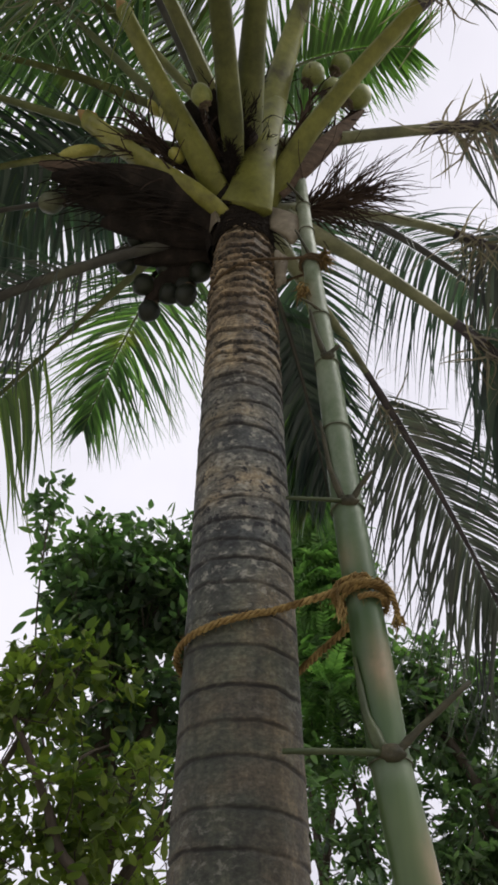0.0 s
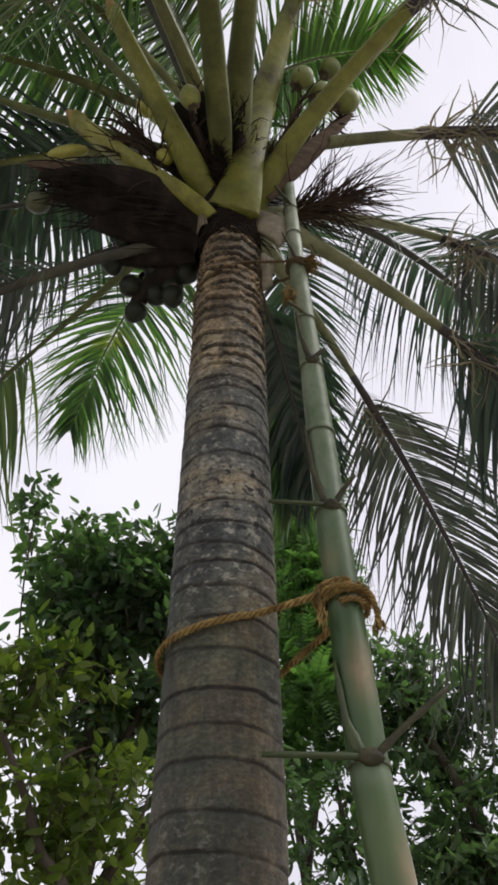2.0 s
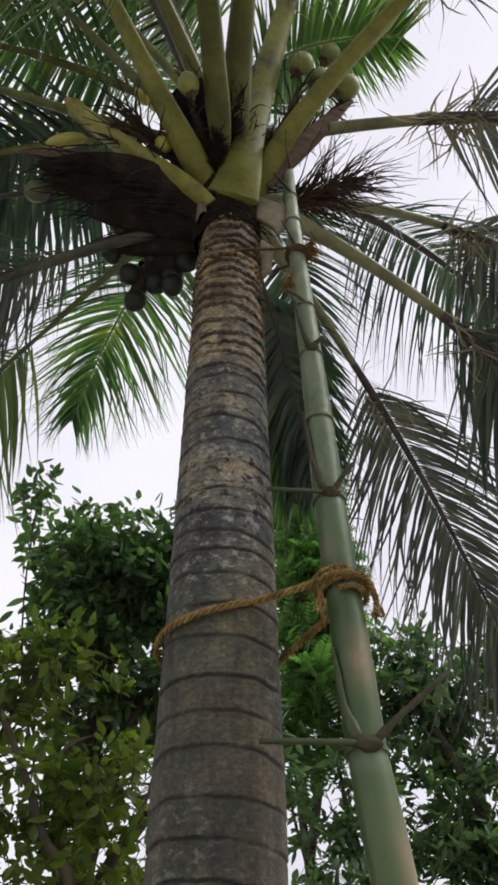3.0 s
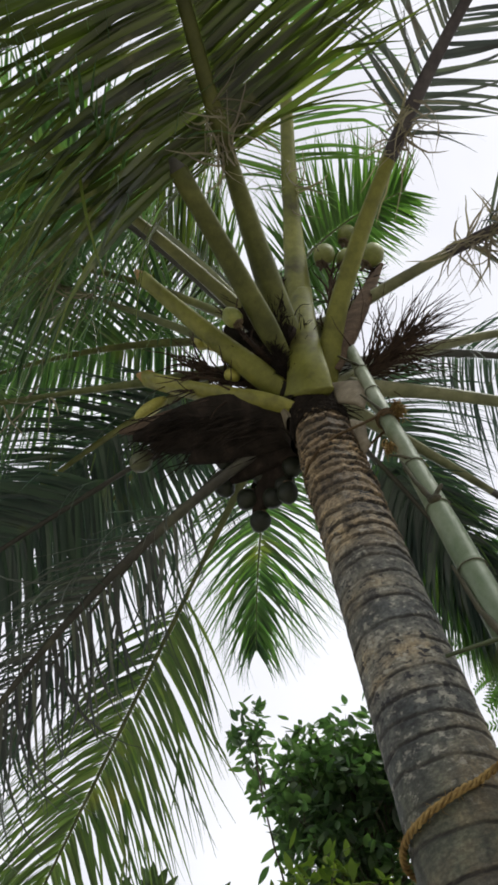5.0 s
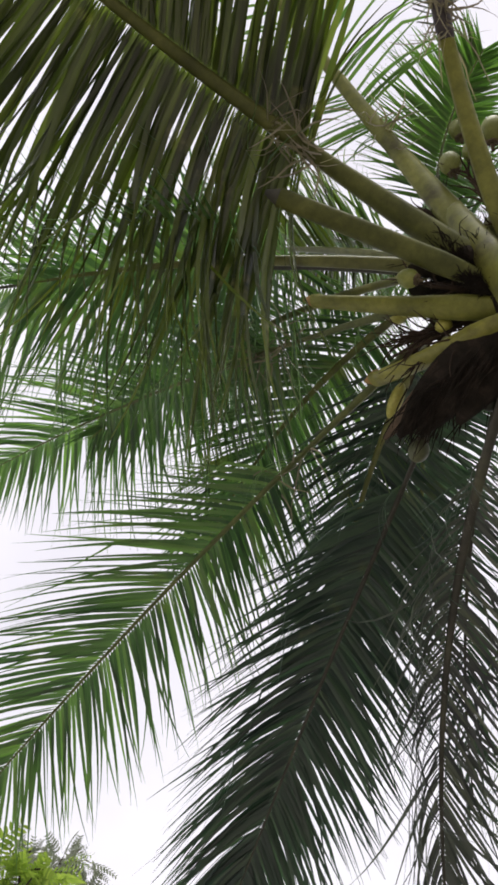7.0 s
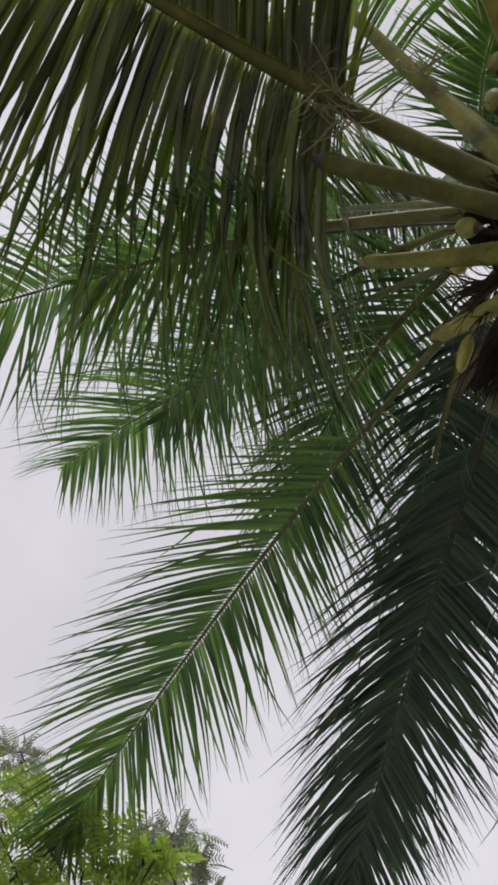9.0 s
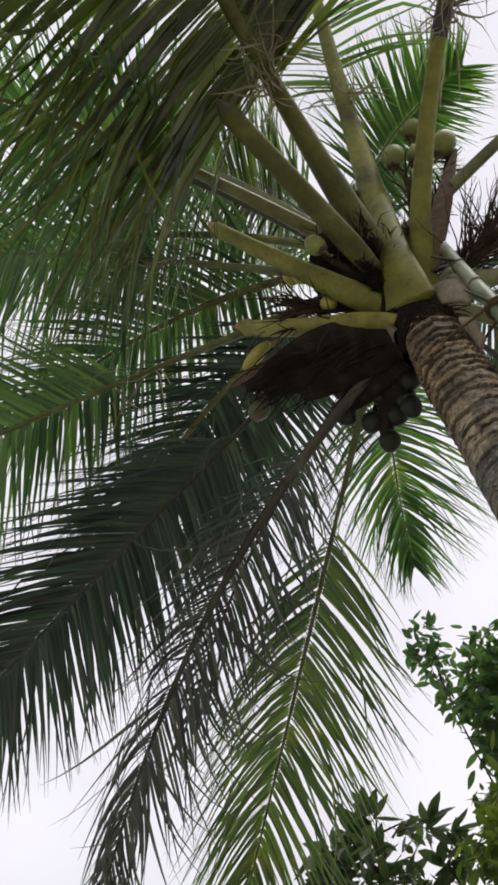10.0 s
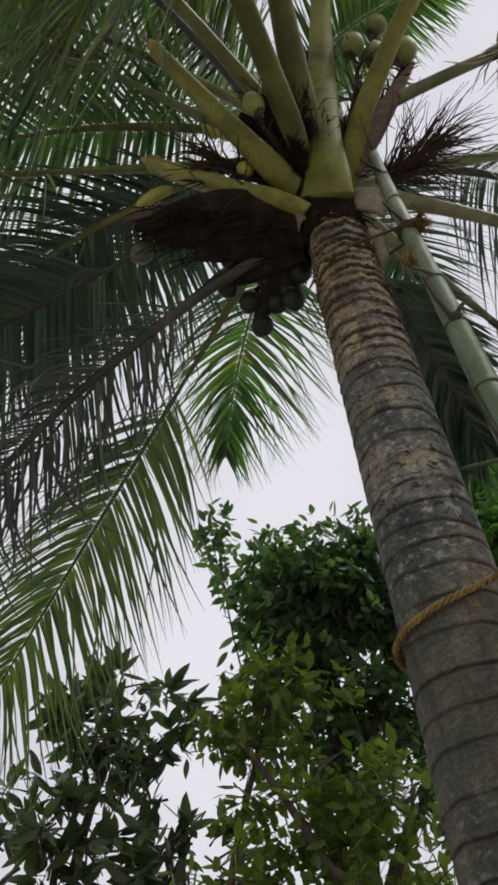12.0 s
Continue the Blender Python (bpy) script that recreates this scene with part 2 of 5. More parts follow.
M_SHEATH = make_simple("pale_leaf_base", [(0.25, (0.10, 0.080, 0.055)), (0.5, (0.22, 0.19, 0.135)), (0.75, (0.36, 0.325, 0.25))], 7.0, 0.7, (1, 1, 1), 0.3, 0.3, 0.004)
M_NUT = make_simple("green_coconut", [(0.3, (0.14, 0.17, 0.035)), (0.7, (0.24, 0.26, 0.07))], 9.0, 0.42, (1, 1, 1), 0.45, 0.1, 0.002, None, 0.4)
# Nuts of the hanging bunch: crown shade is put into this near-black colour.
M_NUT_SHADED = make_simple("shaded_coconut", [(0.3, (0.012, 0.016, 0.010)), (0.7, (0.028, 0.034, 0.020))], 9.0, 0.5, (1, 1, 1), 0.35, 0.2, 0.002, None, 0.5)
M_NUT_GREY = make_simple("grey_green_coconut", [(0.3, (0.075, 0.085, 0.045)), (0.7, (0.13, 0.14, 0.075))], 9.0, 0.5, (1, 1, 1), 0.4, 0.1, 0.002)
M_NUT_YELLOW = make_simple("young_yellow_coconut", [(0.3, (0.38, 0.37, 0.07)), (0.7, (0.52, 0.50, 0.14))], 9.0, 0.42, (1, 1, 1), 0.45, 0.1, 0.002)
M_NUT_BROWN = make_simple("brown_coconut_cap", [(0.3, (0.06, 0.045, 0.03)), (0.7, (0.17, 0.13, 0.08))], 16.0, 0.75)
M_ROPE = make_simple("coir_rope", [(0.25, (0.105, 0.068, 0.026)), (0.5, (0.235, 0.158, 0.058)), (0.72, (0.46, 0.34, 0.13))], 22.0, 0.85, (1, 1, 1), 0.2, 0.8, 0.004, 160.0)
M_ROPE_DARK = make_simple("thin_dark_rope", [(0.25, (0.055, 0.038, 0.021)), (0.75, (0.165, 0.115, 0.062))], 25.0, 0.85, (1, 1, 1), 0.2, 0.8, 0.003, 180.0)
M_TWIG = make_simple("bamboo_branch", [(0.3, (0.022, 0.036, 0.013)), (0.7, (0.062, 0.082, 0.028))], 12.0, 0.5, (1, 1, 1), 0.4)
M_TWIG_DARK = make_simple("bamboo_branch_dark", [(0.3, (0.026, 0.028, 0.016)), (0.7, (0.075, 0.068, 0.036))], 18.0, 0.7)
M_BARK = make_simple("tree_bark", [(0.3, (0.045, 0.036, 0.028)), (0.7, (0.14, 0.115, 0.09))], 5.0, 0.85, (1, 1, 0.4), 0.2, 0.7, 0.01)
M_NODE = make_simple("bamboo_node", [(0.3, (0.05, 0.05, 0.03)), (0.7, (0.16, 0.15, 0.10))], 30.0, 0.6)


def make_bamboo():
    m, n, l, b = material("green_bamboo", 0.42, 0.45)
    a = n.new("ShaderNodeAttribute")
    a.attribute_name = "wax"
    col = ramp_node(n, l, noise_node(n, l, 2.2, 4.0, 0.55, (1.6, 1.6, 0.6)), [(0.32, (0.020, 0.052, 0.013)), (0.50, (0.042, 0.086, 0.024)), (0.68, (0.095, 0.138, 0.048))])
    brown = noise_node(n, l, 16.0, 5.0, 0.6, (1, 1, 0.7))
    burn = n.new("ShaderNodeAttribute")
    burn.attribute_name = "scorch"
    col = mix_node(n, l, mix_node(n, l, 1.0, burn.outputs["Color"], ramp_node(n, l, brown, [(0.30, (0.45,) * 3), (0.60, (1.0,) * 3)]), "MULTIPLY"), col, (0.30, 0.215, 0.125))
    streak = noise_node(n, l, 40.0, 4.0, 0.6, (1, 1, 0.03))
    col = mix_node(n, l, 0.3, col, ramp_node(n, l, streak, [(0.3, (0.78,) * 3), (0.7, (1.2,) * 3)]), "MULTIPLY")
    w = noise_node(n, l, 9.0, 5.0, 0.7, (1, 1, 0.6))
    wax = mix_node(n, l, 1.0, ramp_node(n, l, w, [(0.35, (0.25,) * 3), (0.65, (1.0,) * 3)]), a.outputs["Color"], "MULTIPLY")
    col = mix_node(n, l, wax, col, (0.36, 0.40, 0.31))
    l.new(col, b.inputs["Base Color"])
    bump(n, l, b, streak, 0.15, 0.002)
    return m


M_BAMBOO = make_bamboo()


def make_ground():
    m, n, l, b = material("pale_dry_earth", 0.95, 0.1)
    col = ramp_node(n, l, noise_node(n, l, 0.7, 6.0, 0.65), [(0.30, (0.21, 0.205, 0.15)), (0.45, (0.34, 0.305, 0.25)), (0.65, (0.44, 0.405, 0.345))])
    fine = noise_node(n, l, 18.0, 6.0, 0.7)
    col = mix_node(n, l, 0.7, col, ramp_node(n, l, fine, [(0.3, (0.6,) * 3), (0.7, (1.3,) * 3)]), "MULTIPLY")
    l.new(col, b.inputs["Base Color"])
    bump(n, l, b, fine, 0.6, 0.03)
    return m


M_GROUND = make_ground()


# ---------------------------------------------------------------- mesh tools
UP = Vector((0, 0, 1))


class Shape:
    """Points and faces gathered for one mesh."""

    def __init__(self):
        self.v, self.f, self.tags = [], [], {}

    def tube(self, pts, radii, sides=8, cap=True, flat=1.0, up=UP, square=0.0, profile=None):
        """A tapered tube along points. flat squeezes it across 'up'."""
        pts = [Vector(p) for p in pts]
        base = len(self.v)
        for i, p in enumerate(pts):
            t = (pts[min(i + 1, len(pts) - 1)] - pts[max(i - 1, 0)]).normalized()
            s = t.cross(up)
            if s.length < 1e-4:
                s = t.cross(Vector((0, 1, 0)))
            s.normalize()
            n = s.cross(t)
            r = radii[i] if not isinstance(radii, (int, float)) else radii
            for k in range(sides):
                a = 2 * math.pi * k / sides
                c, d = math.cos(a), math.sin(a)
                if profile:
                    c, d = profile(c, d, i / max(1, len(pts) - 1))
                self.v.append(p + s * (r * c) + n * (r * flat * d))
        for i in range(len(pts) - 1):
            for k in range(sides):
                a, b = base + i * sides + k, base + i * sides + (k + 1) % sides
                self.f.append((a, b, b + sides, a + sides))
        if cap:
            self.f.append(tuple(base + k for k in reversed(range(sides))))
            self.f.append(tuple(base + (len(pts) - 1) * sides + k for k in range(sides)))
        return self

    def blade(self, pts, width, across, fold=0.35):
        """A folded leaf blade: three points across, a midrib and two halves. width: one value for each point."""
        base = len(self.v)
        m = len(pts)
        for i in range(m):
            t = (pts[min(i + 1, m - 1)] - pts[max(i - 1, 0)])
            s = across[i] if isinstance(across, list) else across
            s = (s - t * (s.dot(t) / max(t.length_squared, 1e-9)))
            s.normalize()
            n = s.cross(t).normalized()
            w = width[i]
            self.v += [pts[i] - s * w - n * (w * fold), pts[i], pts[i] + s * w - n * (w * fold)]
        for i in range(m - 1):
            a = base + 3 * i
            self.f += [(a, a + 1, a + 4, a + 3), (a + 1, a + 2, a + 5, a + 4)]
        return self

    def ball(self, centre, radii, turn=None, rings=10, sides=14, shape=None):
        base = len(self.v)
        turn = turn or Matrix.Identity(3)
        for i in range(rings + 1):
            th = math.pi * i / rings
            for k in range(sides):
                a = 2 * math.pi * k / sides
                q = Vector((math.sin(th) * math.cos(a), math.sin(th) * math.sin(a), math.cos(th)))
                k2 = shape(q, a) if shape else 1.0
                self.v.append(Vector(centre) + turn @ Vector((q.x * radii[0] * k2, q.y * radii[1] * k2, q.z * radii[2])))
        for i in range(rings):
            for k in range(sides):
                a, b = base + i * sides + k, base + i * sides + (k + 1) % sides
                self.f.append((a, a + sides, b + sides, b))
        return self

    def mesh(self, name, mat, smooth=True):
        me = bpy.data.meshes.new(name)
        me.from_pydata([tuple(p) for p in self.v], [], self.f)
        for key, values in self.tags.items():
            at = me.attributes.new(key, "FLOAT", "POINT")
            at.data.foreach_set("value", values)
        me.materials.append(mat)
        if smooth:
            me.polygons.foreach_set("use_smooth", [True] * len(me.polygons))
        me.update()
        return me


def part(name, shape, mat, parent=None, label="", kind="", smooth=True):
    ob = new(name, shape.mesh(name, mat, smooth))
    if parent:
        ob.parent = parent
        ob.matrix_parent_inverse = parent.matrix_world.inverted()
    return tagged(ob, label=label, kind=kind)


def thing(name, place, label, category, group="", kind=""):
    ob = new(name)
    ob.location = place
    ob.empty_display_size = 0.1
    bpy.context.view_layer.update()
    return tagged(ob, label=label, category=category, group=group, kind=kind)


def lerp_table(x, table):
    for (a, u), (b, w) in zip(table, table[1:]):
        if x <= b:
            return u + (w - u) * max(0.0, (x - a) / (b - a))
    return table[-1][1]


def smooth_path(pts, per=10):
    pts = [Vector(p) for p in pts]
    out = []
    for i in range(len(pts) - 1):
        p0, p1, p2, p3 = pts[max(i - 1, 0)], pts[i], pts[i + 1], pts[min(i + 2, len(pts) - 1)]
        for j in range(per):
            t = j / per
            out.append(0.5 * ((2 * p1) + (p2 - p0) * t + (2 * p0 - 5 * p1 + 4 * p2 - p3) * t * t + (3 * p1 - p0 - 3 * p2 + p3) * t ** 3))
    out.append(pts[-1])
    return out


# ---------------------------------------------------------------- ground
def build_ground():
    s = Shape()
    rings = [0, 1, 2, 3, 4.5, 6.5, 9, 13, 20, 40, 120, 400, 1500]
    sides = 48
    for r in rings:
        for k in range(sides):
            a = 2 * math.pi * k / sides
            x, y = r * math.cos(a), r * math.sin(a)
            s.v.append(Vector((x, y, 0.05 * noise.noise((x * 0.4, y * 0.4, 0)) - 0.06)))
    for i in range(len(rings) - 1):
        for k in range(sides):
            a, b = i * sides + k, i * sides + (k + 1) % sides
            s.f.append((a, b, b + sides, a + sides))
    g = part("ground", s, M_GROUND)
    tagged(g, "grey-brown bare earth with short grass under the trees", "ground", kind="structure")


build_ground()

# ---------------------------------------------------------------- coconut palm
AX, AY = -0.025, 2.11


def axis(z):
    """The middle of the leaning trunk at height z."""
    return Vector((-0.025, 2.25 - 0.088 * (z - 3.5), z))


palm = thing("coconut_palm", axis(0.0), "tall coconut palm with a ringed grey trunk and green nuts", "palm tree")
RADIUS = [(0.0, 0.25), (0.35, 0.21), (1.0, 0.19), (1.9, 0.178), (2.4, 0.182), (2.9, 0.172), (3.4, 0.160), (3.9, 0.149), (4.4, 0.132), (4.9, 0.114), (5.1, 0.108)]


def build_trunk():
    rnd = random.Random(4)
    s = Shape()
    scar, age, tone_and_light, speck = [], [], [], []
    rings = []
    z = 0.05
    while z < 5.1:
        rings.append((z, rnd.uniform(0.004, 0.020), rnd.gauss(2.2, 0.7), rnd.uniform(0.7, 1.0), rnd.uniform(0, 50)))
        z += (0.125 if z < 2.75 else 0.088 if z < 3.5 else 0.064 if z < 4.3 else 0.048) * rnd.uniform(0.75, 1.3)
    sides = 112
    rows = [0.05 * i - 0.1 for i in range(42)]
    rows += [1.99 + 0.0045 * i for i in range(int((5.08 - 1.99) / 0.0045) + 1)]
    for zz in rows:
        r0 = lerp_table(zz, RADIUS)
        near = [g for g in rings if abs(g[0] - zz) < 0.13]
        old = min(1.0, max(0.0, (zz - 3.75) / 0.55))
        for k in range(sides):
            a = 2 * math.pi * k / sides
            ca, sa = math.cos(a), math.sin(a)
            dr, mark, band, lip = 0.0, 0.0, 0.5, 0.0
            for g, tilt, ph, depth, sd in near:
                ridge = g + tilt * math.cos(a - ph) * (1 + 0.2 * old) + (0.007 + 0.014 * old) * noise.noise((ca * 2.2 + sd, sa * 2.2, sd)) + (0.0025 + 0.006 * old) * noise.noise((ca * 11 + sd, sa * 11, sd))
                d = zz - ridge
                if d >= 0:
                    band = (sd * 7.31) % 1.0
                live = max(0.42 + 0.13 * old, min(1.0, 0.95 + 1.3 * noise.noise((ca * 1.6, sa * 1.6, sd + 7)))) * depth
                dr -= live * (0.0065 + 0.0090 * old) * math.exp(-((d + 0.004) / 0.0055) ** 2)
                if d > 0:
                    lip = max(lip, live * math.exp(-d / 0.016))
                    dr += live * (0.0035 + 0.0165 * old) * math.exp(-d / 0.015)
                ragged = 1 + 0.8 * old * noise.noise((ca * 17 + sd, sa * 17, sd))
                mark = max(mark, live * math.exp(-(d / (0.0030 if d > 0 else (0.0062 + 0.0050 * old) * ragged)) ** 2))
                # Below the scar line, the shade of the recess is painted in as well.
                if d < 0:
                    mark = max(mark, live * (0.30 + 0.15 * old) * math.exp(d / 0.010))
            dr += 0.006 * noise.noise((ca * 2, sa * 2, zz * 1.2)) + 0.0022 * noise.noise((ca * 8, sa * 8, zz * 14)) * (1 + old) + 0.004 * old * noise.noise((ca * 13, sa * 13, zz * 40))
            r = r0 + dr
            s.v.append(axis(zz) + Vector((r * ca, r * sa, 0)))
            scar.append(min(1.0, mark * 1.1))
            age.append(old)
            # The cosine term paints light from the right; lips are brightened too.
            tone_and_light.append(min(1.0, max(0.0, band * 0.6 + 0.08 + (0.28 + 0.35 * old) * lip + 0.45 * max(0.0, math.cos(a + 0.35)) * (0.6 + noise.noise((ca * 3, sa * 3, zz * 3))))))
            speck.append(min(1.0, max(0.0, (zz - 2.85) / 0.4)) * min(1.0, max(0.25, (4.75 - zz) / 0.4)))
    for i in range(len(rows) - 1):
        for k in range(sides):
            a, b = i * sides + k, i * sides + (k + 1) % sides
            s.f.append((a, b, b + sides, a + sides))
    s.f.append(tuple((len(rows) - 1) * sides + k for k in range(sides)))
    s.tags = {"scar": scar, "age": age, "tone_and_light": tone_and_light, "speck": speck}
    part("trunk", s, M_TRUNK, palm, "grey-brown trunk with dark leaf-scar rings, lichen and painted side light")


build_trunk()


def bent_line(az, turn, elev, droop, length, z, power, count=56, r0=0.06):
    """The midrib of a frond: it leaves the crown at azimuth az and elevation elev, swings by turn and sinks by droop degrees."""
    p = axis(z) + Vector((r0 * math.cos(radians(az)), r0 * math.sin(radians(az)), 0))
    pts = [p.copy()]
    for i in range(1, count):
        u = (i - 0.5) / (count - 1)
        a, e = radians(az + turn * u), radians(elev - droop * u ** power)
        p = p + Vector((math.cos(e) * math.cos(a), math.cos(e) * math.sin(a), math.sin(e))) * (length / (count - 1))
        pts.append(p.copy())
    return pts


def stalk_width(u, start, base, leafy, mid, flare=6):
    if u < start:
        w = u / start
        return leafy + (mid - leafy) * (1 - w) + (base - mid) * (1 - w) ** flare
    w = (u - start) / (1 - start)
    return leafy * (1 - w) ** 1.1 + 0.004


def frond(az, turn, elev, droop, length, z, power, start, leaf=0.95, hang=0.55, rise=0.12, roll=0.0, base=0.075, leafy=0.026, mid=0.048,
          stalk=None, blade=None, thin=0.0, seed=1, wide=0.0118, single=False, label="", dry_tip=None, spread=62, step=0.023, tangle=0.05, foot=None, twist=0.45, flare=6, wrap=0.0, tilt=0.3, knot=0, full=False, uneven=1.0, lean=0.0, midrib=None):
    rnd = random.Random(seed)
    pts = bent_line(az, turn, elev, droop, length, z, power)
    m = len(pts)
    if foot:
        off = Vector(foot) - pts[0]
        pts = [q + off * max(0.0, 1 - i / (0.14 * m)) ** 1.6 for i, q in enumerate(pts)]
    s = Shape()
    radii = [stalk_width(i / (m - 1), start, base, leafy, mid, flare) for i in range(m)]
    s.tube(pts, radii, 10, True, 0.62, UP, profile=lambda c, d, u: (c, d * (0.45 if d > 0 else 1.0)))
    rib = part("frond", s, stalk or M_STALK, palm, label)
    if midrib:
        k = int(start * (m - 1)) - 2
        dark = Shape().tube(pts[k:], [r * (0.4 if i == 0 else 1.06) + 0.001 for i, r in enumerate(radii[k:])], 10, True, 0.62, UP, profile=lambda c, d, u: (c, d * (0.45 if d > 0 else 1.0)))
        part("midrib", dark, midrib, rib, "dark purple-brown midrib")
    if wrap:
        k = int(wrap / length * (m - 1)) + 2
        fibre_wrap(pts[:k], radii[:k], rib, seed)
    groups, made = {}, 0
    count = int((1 - start) * length / step)
    for i in range(count):
        w = (i + 0.5) / count
        u = start + (0.99 - start) * w
        x = u * (m - 1)
        k = min(int(x), m - 2)
        p = pts[k].lerp(pts[k + 1], x - k)
        t = (pts[min(k + 2, m - 1)] - pts[max(k - 1, 0)]).normalized()
        side = t.cross(UP)
        if side.length < 0.05:
            side = Vector((math.sin(radians(az)), -math.cos(radians(az)), 0))
        side.normalize()
        n = side.cross(t)
        q = Matrix.Rotation(radians(roll), 3, t)
        side, n = q @ side, q @ n
        size = leaf * (0.55 + 0.45 * (1.0 if full else min(1.0, w / 0.18))) * (1.0 if w < (0.8 if full else 0.55) else 1.0 - 0.62 * ((w - 0.55) / 0.45) ** 1.4)
        for sgn in (-1, 1):
            if rnd.random() < thin:
                continue
            ang = radians(spread - (lean if sgn < 0 else 0.0) - 34 * w ** 1.3 + rnd.gauss(0, 2.6))
            d = t * math.cos(ang) + side * (sgn * math.sin(ang)) + n * (rise + rnd.gauss(0, 0.05))
            d.normalize()
            ln = size * rnd.uniform(0.86, 1.08) * (uneven if sgn < 0 else 1.0)
            cuts = (0.0, 0.035, 0.17, 0.34, 0.5, 0.67, 0.84, 1.0)
            seg = len(cuts)
            h = hang * rnd.uniform(0.75, 1.25) * (0.4 if sgn < 0 and uneven < 1 else 1.0)
            slim = rnd.uniform(0.8, 1.1)
            if i < 5 and rnd.random() < 0.8:
                slim, h = 0.4, h + 1.4
            wind = Vector((rnd.gauss(0, tangle), rnd.gauss(0, tangle), rnd.gauss(0, tangle * 0.5)))
            pos = p + side * (sgn * radii[k] * 0.7) + n * (radii[k] * 0.15)
            line, wid = [pos.copy()], [wide * slim * 0.32]
            snap = rnd.random()
            for j in range(1, seg):
                v = cuts[j]
                d = (d + Vector((0, 0, -1)) * (h * (0.34 - 0.08 * v) * (0.2 if j == 1 else 1.0)) + wind * (v * 0.7)).normalized()
                if snap < 0.05 and j == 5:
                    d = (d + Vector((0, 0, -1.6)) + wind * 3).normalized()
                pos = pos + d * (ln * (v - cuts[j - 1]))
                line.append(pos.copy())
                wid.append(wide * slim * (0.9 if j == 1 else 1.0 if v < 0.3 else max(0.05, 1 - ((v - 0.3) / 0.7) ** 1.15)))
            key = "dry" if dry_tip is not None and (u > dry_tip or rnd.random() < 0.15) else "live"
            across, tw = [], rnd.gauss(0, twist * (0.35 if lean and sgn < 0 else 1.0))
            first = t * 0.9 + n * rnd.gauss(0, tilt * (0.4 if lean and sgn < 0 else 1.0))
            for j in range(seg):
                run = (line[min(j + 1, seg - 1)] - line[max(j - 1, 0)]).normalized()
                across.append(Matrix.Rotation(tw * j / (seg - 1), 3, run) @ first)
            if single and made < 290:
                made += 1
                one = Shape().blade(line, wid, across, 0.25)
                part("leaflet", one, blade or M_PALM, rib)
            else:
                groups.setdefault(key, Shape()).blade(line, wid, across, 0.25)
    if knot:
        k = int(start * (m - 1)) + 1
        torn = Shape()
        for i in range(knot):
            p = pts[min(m - 1, k + rnd.randrange(-1, 4))] + Vector((rnd.gauss(0, 0.02), rnd.gauss(0, 0.02), rnd.gauss(0, 0.02)))
            d = Vector((rnd.gauss(0, 1), rnd.gauss(0, 1), rnd.gauss(-0.6, 0.7))).normalized()
            curl = Vector((rnd.gauss(0, 0.5), rnd.gauss(0, 0.5), rnd.gauss(-0.35, 0.4)))
            line = [p]
            for j in range(6):
                d = (d + curl * 0.6 + Vector((rnd.gauss(0, 0.15), rnd.gauss(0, 0.15), rnd.gauss(0, 0.15)))).normalized()
                line.append(line[-1] + d * rnd.uniform(0.03, 0.07))
            torn.blade(line, [0.004, 0.006, 0.006, 0.005, 0.004, 0.003, 0.001], Vector((rnd.gauss(0, 1), rnd.gauss(0, 1), rnd.gauss(0, 1))), 0.3)
        part("torn_strip", torn, M_PALM_DRY, rib, "curled grey strips of torn leaflets", "stuff")
    for key, g in groups.items():
        lab = "dry grey-brown leaflets" if key == "dry" else ""
        part("foliage", g, M_PALM_DRY if key == "dry" else (blade or M_PALM), rib, lab, kind="stuff")
    return rib


def fibre_wrap(pts, radii, owner, seed):
    """Matted brown cloth round the foot of a stalk, with loose ends. Its near-black colour paints the shadow there too.
    """
    rnd = random.Random(seed)
    s = Shape().tube(pts, [r * (1.14 - 0.30 * (i / (len(radii) - 1)) ** 1.5) + 0.003 for i, r in enumerate(radii)], 24, True, 0.70)
    for i, p in enumerate(s.v):
        s.v[i] = p + Vector((noise.noise(p * 30), noise.noise(p * 30 + Vector((5, 0, 0))), noise.noise(p * 14))) * 0.014
    for i in range(90):
        k = rnd.randrange(len(pts))
        a = rnd.uniform(0, 6.283)
        p = pts[k] + Vector((math.cos(a), math.sin(a), 0)) * radii[k] * 0.9
        d = (Vector((math.cos(a), math.sin(a), rnd.uniform(0, 1.4))) + (pts[-1] - pts[0]).normalized()).normalized()
        line = [p]
        for j in range(4):
            d = (d + Vector((rnd.gauss(0, 0.3), rnd.gauss(0, 0.3), rnd.gauss(-0.1, 0.2)))).normalized()
            line.append(line[-1] + d * rnd.uniform(0.015, 0.04))
        s.tube(line, [0.0035, 0.003, 0.0025, 0.002, 0.001], 4, False)
    part("fibre_wrap", s, M_FIBRE, owner, "matted brown fibre round the stalk foot, dark as in shadow")


# fronds, from the lowest side round the crown
frond(192, 11.7, 12.8, 36.5, 4.55, 5.31, 1.18, 0.29, leaf=1.0, hang=0.2, knot=10, seed=1, single=True, leafy=0.014, mid=0.042, stalk=M_STALK_RIB, label="long green frond with straight leaflets")
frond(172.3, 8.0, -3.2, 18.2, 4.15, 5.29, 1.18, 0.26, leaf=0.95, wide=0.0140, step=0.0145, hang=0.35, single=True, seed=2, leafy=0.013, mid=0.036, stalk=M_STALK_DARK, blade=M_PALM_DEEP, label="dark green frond")
